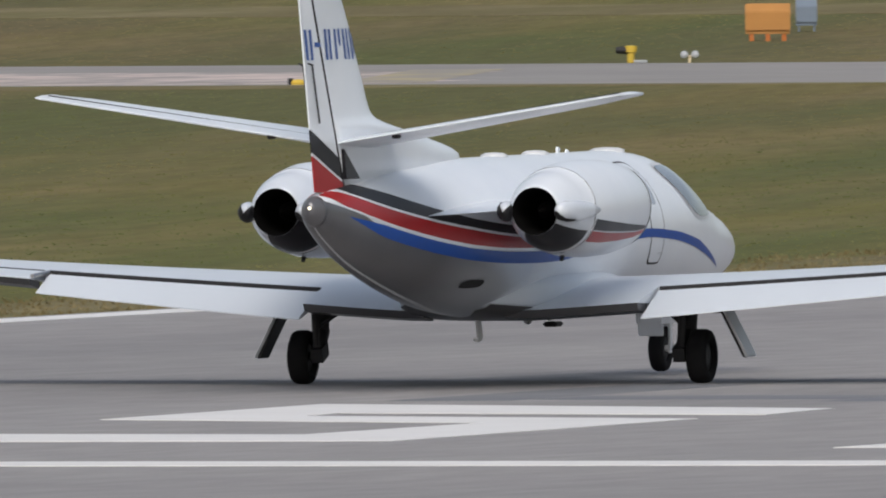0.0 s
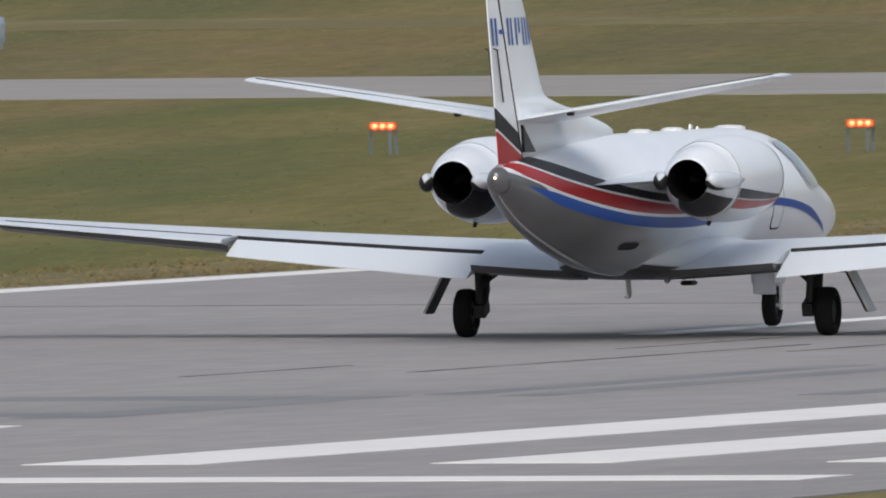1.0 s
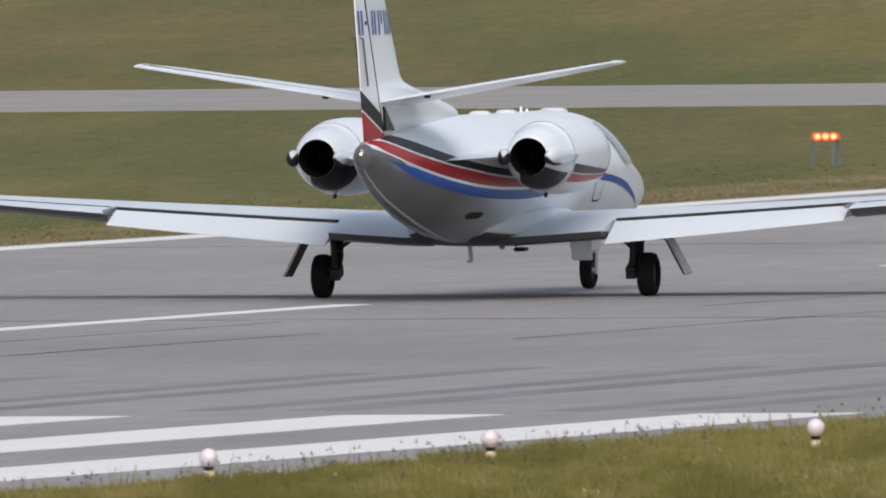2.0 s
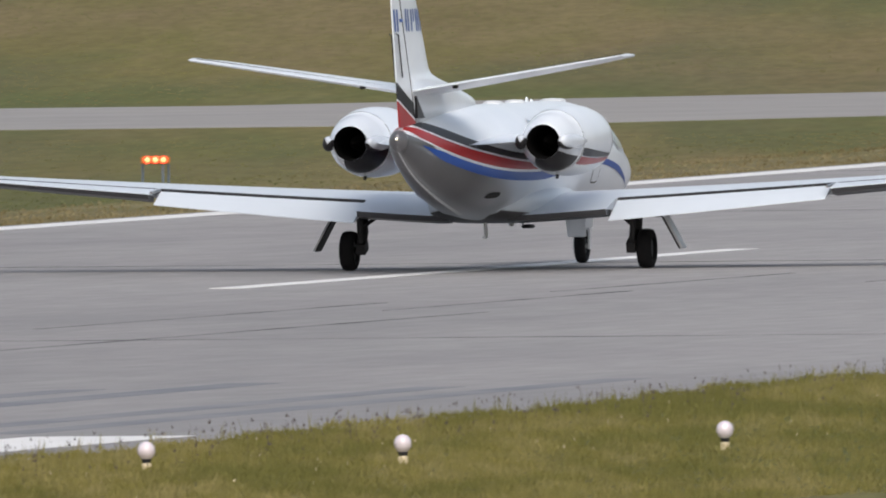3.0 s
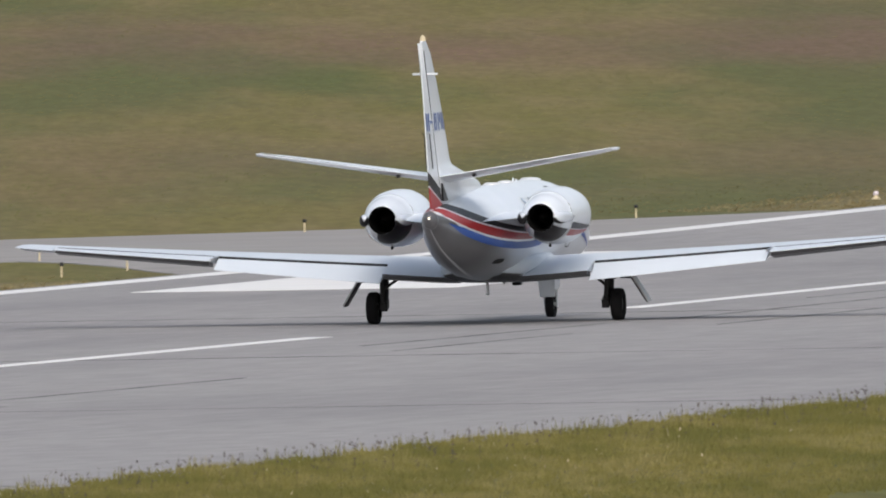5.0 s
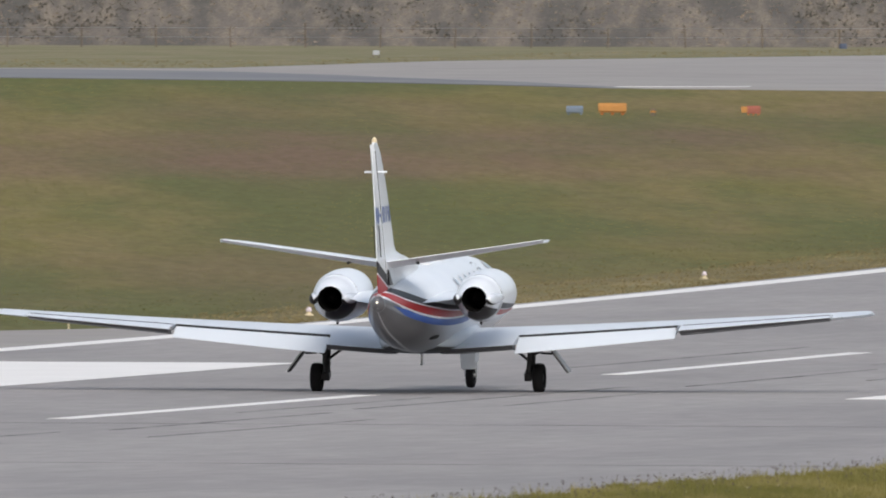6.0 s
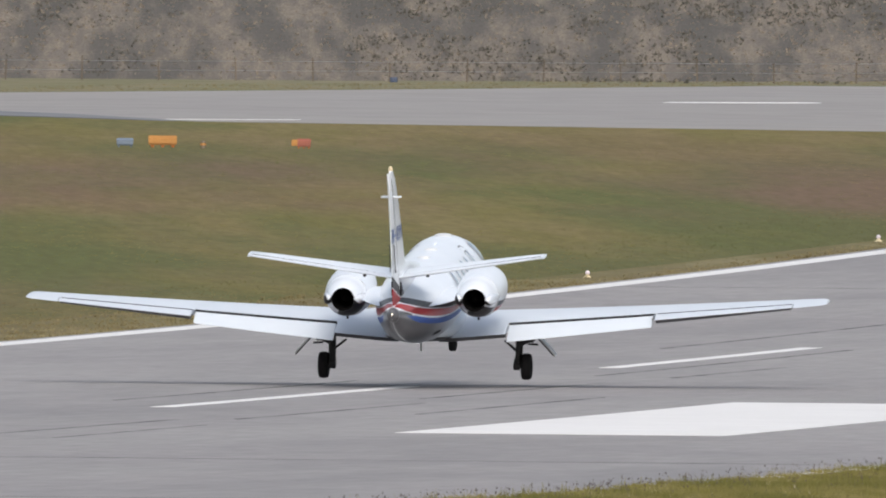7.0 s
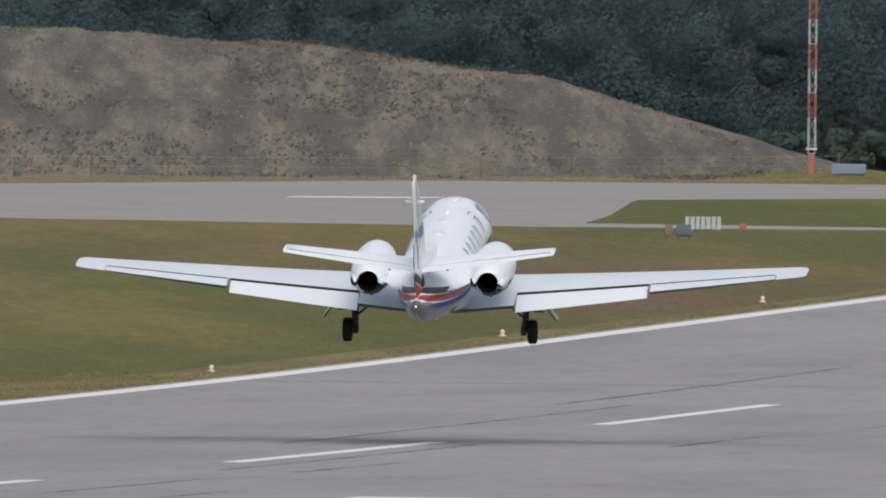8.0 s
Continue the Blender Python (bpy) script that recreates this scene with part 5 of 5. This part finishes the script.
def far_grass():
    n = 420000
    y = 420 + (1120 - 420) * rng.uniform(0, 1, n) ** 1.1
    t = np.tan(np.radians(rng.uniform(6.4, 18.6, n)))
    x = -y * t
    ok = (x < FAR - 0.3) & (x > FAR - 9)
    ok &= ~((y > 536) & (y < 619) & ~((x < -120) & (y > 582)) & ~((y < 546)) & ~((x < -112) & (y > 604)))
    ok &= ~((y > 1008) & (x > -245) & (y < 1140) & ~((y < 1054) & (x < -196)) & ~((y < 1030) & (x < -166)) & ~((y > 1080) & (x < -184)) & ~((y > 1022) & (y < 1082) & (x > -131)))
    x, y = x[ok], y[ok]
    scatter("far_grass", np.stack((x, y, zs_of(y)), 1), rng.uniform(0.02, 0.08, len(x)), "tuft", "rough olive and rust-brown grass of the airfield", 3, 0.45, 4, "grass", 1.6)
    # low clumps all over the field
    n = 260000
    y = rng.uniform(300, 1110, n)
    x = -y * np.tan(np.radians(rng.uniform(6.2, 18.8, n)))
    ok = x < FAR - 3
    ok &= ~((y > 540) & (y < 582) & (x < -104)) & ~((y > 536) & (y < 619) & (x > -137))
    ok &= ~((y > 1006) & (y < 1140) & ~((y < 1030) & (x < -170)))
    x, y = x[ok], y[ok]
    scatter("field_clumps", np.stack((x, y, zs_of(y)), 1), rng.uniform(0.03, 0.11, len(x)), "clump", "low rough clumps of grass and reddish weeds", 3, 0.2, 14, "grass", 1.8, 1.4)
    # a dry straw fringe beside the far edge of the runway
    n = 45000
    y = rng.uniform(250, 960, n)
    x = FAR - 0.05 - 4.2 * rng.uniform(0, 1, n) ** 1.7
    ok = ~((y > 536) & (y < 619)) & ((y < 740) | (x > FAR - 0.05 - 4.2 * rng.uniform(0, 0.35, n)))
    x, y = x[ok], y[ok]
    scatter("dry_fringe", np.stack((x, y, zs_of(y)), 1), rng.uniform(0.05, 0.14, len(x)), "straw", "dry straw-coloured grass fringe beside the runway", 2, 0.5, 5, "grass", 1.2)
    # verge between apron and bank
    n = 9000
    x = rng.uniform(-240, -128, n)
    y = np.interp(x, [-240, -182, -177, -163, -152, -128], [1072, 1076, 1099, 1120, 1137, 1138]) + rng.uniform(0, 1, n) * 22
    scatter("verge_grass", np.stack((x, y, zs_of(y)), 1), rng.uniform(0.06, 0.15, n), "straw", "rough grass verge below the earth bank", 3, 0.35, 6, "grass", 1.2)
    n = 22000
    x = rng.uniform(-260, -141, n)
    y = 1141 + 46 * rng.uniform(0, 1, n)
    z = np.array([bank_z(a, b) for a, b in zip(x, y)])
    clump = np.array([noise.noise((a * 0.09, b * 0.06, 9)) + 0.5 * noise.noise((a * 0.3, b * 0.2, 4)) for a, b in zip(x, y)])
    ok = clump > 0.0
    scatter("bank_scrub", np.stack((x, y, z), 1)[ok], rng.uniform(0.05, 0.14, n)[ok], "scrub", "grey-green scrub growing on the earth bank", 5, 0.5, 7, "scrub", 1.0)
    n = 20000
    x = rng.uniform(-260, -141, n)
    y = 1141 + 46 * rng.uniform(0, 1, n)
    z = np.array([bank_z(a, b) for a, b in zip(x, y)])
    scatter("bank_straw", np.stack((x, y, z), 1), rng.uniform(0.06, 0.18, n), "bankstraw", "bleached straw tufts on the earth bank", 3, 0.6, 8, "scrub", 1.0)
    # low dark shrubs in loose colonies
    n = 9000
    x = rng.uniform(-262, -142, n)
    y = 1142 + 42 * rng.uniform(0, 1, n)
    colony = np.array([noise.noise(((a + 0.148 * b) * 0.11, b * 0.05, 21)) + 0.6 * noise.noise(((a + 0.148 * b) * 0.45, b * 0.2, 24)) for a, b in zip(x, y)])
    x, y = x[colony > 0.10], y[colony > 0.10]
    k = 5
    x, y = np.repeat(x, k) + rng.normal(0, 0.16, k * len(x)), np.repeat(y, k) + rng.normal(0, 0.3, k * len(y))
    z = np.array([bank_z(a, b) for a, b in zip(x, y)]) + rng.uniform(0, 0.16, len(x))
    scatter("bank_shrubs", np.stack((x, y, z), 1), rng.uniform(0.07, 0.17, len(x)), "bush", "low dark shrubs growing in colonies on the bank", 2, 0.8, 18, "scrub", 0.9)


near_grass()
far_grass()


def leaf_shell(name, centres, radii, per, size, mat, label, category, squash=0.85, seed=31):
    """Crowns of leaves: each leaf a small triangle that lies roughly along the rounded outline of its clump."""
    g = np.random.default_rng(seed)
    c, r = np.repeat(np.asarray(centres), per, axis=0), np.repeat(np.asarray(radii), per)
    n = len(c)
    d = g.normal(size=(n, 3))
    d[:, 1] -= 0.35
    d /= np.linalg.norm(d, axis=1)[:, None]
    p = c + d * (r * g.uniform(0.80, 1.12, n))[:, None] * np.array((1, 1, squash))
    nrm = d + g.normal(0, 0.18, (n, 3))
    nrm /= np.linalg.norm(nrm, axis=1)[:, None]
    u = np.cross(nrm, g.normal(size=(n, 3)))
    u /= np.linalg.norm(u, axis=1)[:, None]
    w = np.cross(nrm, u)
    s = g.uniform(size[0], size[1], n)[:, None]
    v = np.stack((p + u * s, p - 0.5 * u * s + 0.7 * w * s, p - 0.5 * u * s - 0.7 * w * s), 1)
    me = bpy.data.meshes.new(name)
    me.vertices.add(3 * n)
    me.vertices.foreach_set("co", v.ravel())
    me.loops.add(3 * n)
    me.loops.foreach_set("vertex_index", np.arange(3 * n))
    me.polygons.add(n)
    me.polygons.foreach_set("loop_start", np.arange(0, 3 * n, 3))
    me.polygons.foreach_set("loop_total", np.full(n, 3))
    me.materials.append(M[mat])
    me.update(calc_edges=True)
    return tagged(new(name, me), label, category, "", "stuff")


def woods():
    pts, size = [], []
    trunks = bmesh.new()
    for row, (y, h0) in enumerate(((1290, 6.5), (1298, 9.0), (1308, 11.5), (1320, 14.0), (1334, 17.0), (1350, 20.0))):
        x = -217.0 + rng.uniform(0, 3)
        while x < -137:
            h, r = h0 * rng.uniform(0.82, 1.18), rng.uniform(2.4, 4.4)
            z = ground_z(y)
            add_tube(trunks, (x, y + 2, z - 0.1), (x + rng.uniform(-0.3, 0.3), y + 2, z + h * 0.4), 0.18, 0.1, 7)
            for _ in range(int(rng.integers(10, 14))):
                up = rng.uniform(0.04, 0.95)
                pts.append((x + rng.normal(0, r * 0.5 * (1.15 - up)), y + rng.normal(0, r * 0.35), z + h * up))
                size.append(r * rng.uniform(0.30, 0.64) * (1.2 - 0.5 * up))
            x += rng.uniform(2.4, 3.8)
    tagged(part("woodland_trunks", trunks, "bark"), "dark trunks inside the far woodland", "woodland", "", "stuff")
    leaf_shell("woodland", pts, size, 620, (0.05, 0.14), "leaf", "dense woodland behind the earth bank, its green blued for haze", "woodland")
    pts, size = [], []
    for _ in range(520):
        x = rng.uniform(-162, -125)
        pts.append((x, 1252 + rng.uniform(-0.8, 0.8), ground_z(1252) + rng.uniform(0.1, 1.75 + 0.12 * math.sin(x * 0.7))))
        size.append(rng.uniform(0.3, 0.5))
    leaf_shell("hedge", pts, size, 90, (0.06, 0.16), "hedge", "clipped dark green hedge before the woodland", "hedge", 0.8, 32)


woods()


def fence():
    t = tagged(new("fence"), "weathered wooden post fence at the foot of the bank", "fence")
    last = None
    for k in range(24):
        x = -206 + 2.9 * k
        y = float(np.interp(x, [-206, -182, -152, -138], [1136, 1137, 1144, 1168])) - 1.0
        z = ground_z(y)
        h = 0.85 + 0.12 * math.sin(k * 2.3)
        bm = add_tube(bmesh.new(), (x, y, z - 0.05), (x + 0.03 * math.sin(k), y, z + h), 0.036, 0.03, 7)
        part("post", bm, "wood", t)
        if last:
            for f in (0.45, 0.85):
                bm = add_tube(bmesh.new(), last + Vector((0, 0, f * 0.9)), Vector((x, y, z + f * 0.9)), 0.008, None, 4)
                part("wire", bm, "steel", t)
        last = Vector((x, y, z))


fence()


def lattice_mast():
    t = tagged(new("lattice_mast"), "red and white banded steel lattice mast", "mast")
    t.matrix_basis = pose(-140.55, 1166, ground_z(1166))
    half = 0.135
    part("footing", add_box(bmesh.new(), (0.24, 0.24, 0.85), pose(0, 0, 0.425)), "mastred", t, bevel=0.03)
    z1 = 0.85
    for k, bay in enumerate((1.42, 0.96, 0.96, 0.97, 0.97, 0.97, 0.97, 0.97, 0.97, 0.97)):
        z0, z1 = z1, z1 + bay
        bm = bmesh.new()
        c = [Vector((sx * half, sy * half, 0)) for sx, sy in ((-1, -1), (1, -1), (1, 1), (-1, 1))]
        for j in range(4):
            a, b = c[j], c[(j + 1) % 4]
            add_tube(bm, a + Vector((0, 0, z0)), a + Vector((0, 0, z1)), 0.022, None, 6)
            for q in range(2):
                za, zb = z0 + bay / 2 * q, z0 + bay / 2 * (q + 1)
                add_tube(bm, a + Vector((0, 0, za)), b + Vector((0, 0, zb)), 0.011, None, 5)
            add_tube(bm, a + Vector((0, 0, z0)), b + Vector((0, 0, z0)), 0.018, None, 5)
        part("bay", bm, "palegrey" if k % 2 == 0 else "mastred", t)
    bm = add_box(bmesh.new(), (0.42, 0.42, 0.08), pose(0, 0, 1.02))
    part("clamp", bm, "cabin", t)


lattice_mast()
bm = lathe([(0, 0.002), (0, 0.28), (0.1, 0.3), (0.3, 0.3), (0.4, 0.28), (0.4, 0.002)], (0, 0, 0), 16, "z")
barrel = tagged(part("barrel", bm, "blueplastic"), "dull blue plastic barrel standing near the bank", "barrel")
barrel.matrix_basis = pose(-167.9, 1137.5, ground_z(1137.5)) @ Matrix.Scale(0.5, 4)


# ---- movement ----
def motions():
    rows = [(0, 275.00, -0.052, 0.28, 0.00, 0.14), (0.5, 291.79, -0.032, 0.27, 0.00, 0.02), (0.8, 302.47, -0.017, 0.25, 0.00, 0.13),
            (1, 309.74, -0.007, 0.25, 0.00, 0.40), (1.5, 328.46, 0.024, 0.20, 0.00, 0.55), (2, 347.68, 0.060, 0.22, 0.00, 0.08),
            (2.2, 355.72, 0.077, 0.24, 0.00, 0.04), (3.3, 397.54, 0.180, 0.14, 0.00, 0.24), (3.5, 406.23, 0.206, 0.20, 0.00, 0.10),
            (4, 428.40, 0.298, 0.64, 0.00, 0.00), (4.2, 437.80, 0.336, 0.80, 0.00, 0.07), (5.3, 492.09, 0.591, 1.18, 0.00, 0.42),
            (5.5, 502.39, 0.649, 1.42, -0.15, 0.47), (6, 527.76, 0.841, 2.58, -0.10, 0.78), (6.5, 554.92, 1.098, 4.49, -0.13, 2.02),
            (7, 583.10, 1.513, 6.84, 0.02, 2.38), (7.5, 611.26, 2.312, 9.63, 0.32, 2.85), (8, 641.42, 4.100, 11.74, 0.21, 2.82)]
    walk(jet, [(t, pose(-85.39, y, z + 0.02, pitch, roll, yaw)) for t, y, z, pitch, roll, yaw in rows])
    # the sprung legs stretch as the weight comes off them
    for leg in LEGS.values():
        walk(leg, [(t, pose(0, 0, d)) for t, d in ((0, 0), (3.5, 0), (4.2, -0.022), (5.3, -0.042), (5.5, -0.047), (6, -0.105), (6.5, -0.14), (7, -0.235), (7.5, -0.24), (8, -0.26))])

    # the doors swing out, then up under the wing as the jet leaves the ground
    for side, door in DOORS.items():
        x = side * 2.012
        walk(door, [(t, pose(x + side * 0.22, 0.10, 0.71 + up, 0, -side * a, 0)) for t, up, a in
                    ((0, 0, 27), (3.5, 0, 29), (5.3, 0.03, 33), (6, 0.06, 37), (6.5, 0.09, 41), (7, 0.15, 42), (7.5, 0.18, 40), (8, 0.24, 36))])
    # up elevator for the rotation
    for side, flap in ELEVATORS.items():
        a, b = Vector((side * 0.04, -5.0, 2.40)), Vector((side * 2.90, -5.34, 2.85))
        axis = (b - a) * side
        walk(flap, [(t, Matrix.Translation(a) @ Matrix.Rotation(radians(-u), 4, axis) @ Matrix.Translation(-a)) for t, u in
                    ((0, 0), (2.2, 0), (3.5, 2.5), (4.2, 4), (5.3, 8), (6, 11), (6.5, 11), (7, 5), (7.5, 1), (8, 0))])
    walk(NOSE["leg"], [(t, pose(0, 0, d)) for t, d in ((0, 0), (3.5, 0), (4.2, -0.06), (5.3, -0.13), (5.5, -0.14), (6, -0.30), (6.5, -0.33), (7, -0.34), (8, -0.34))])


motions()
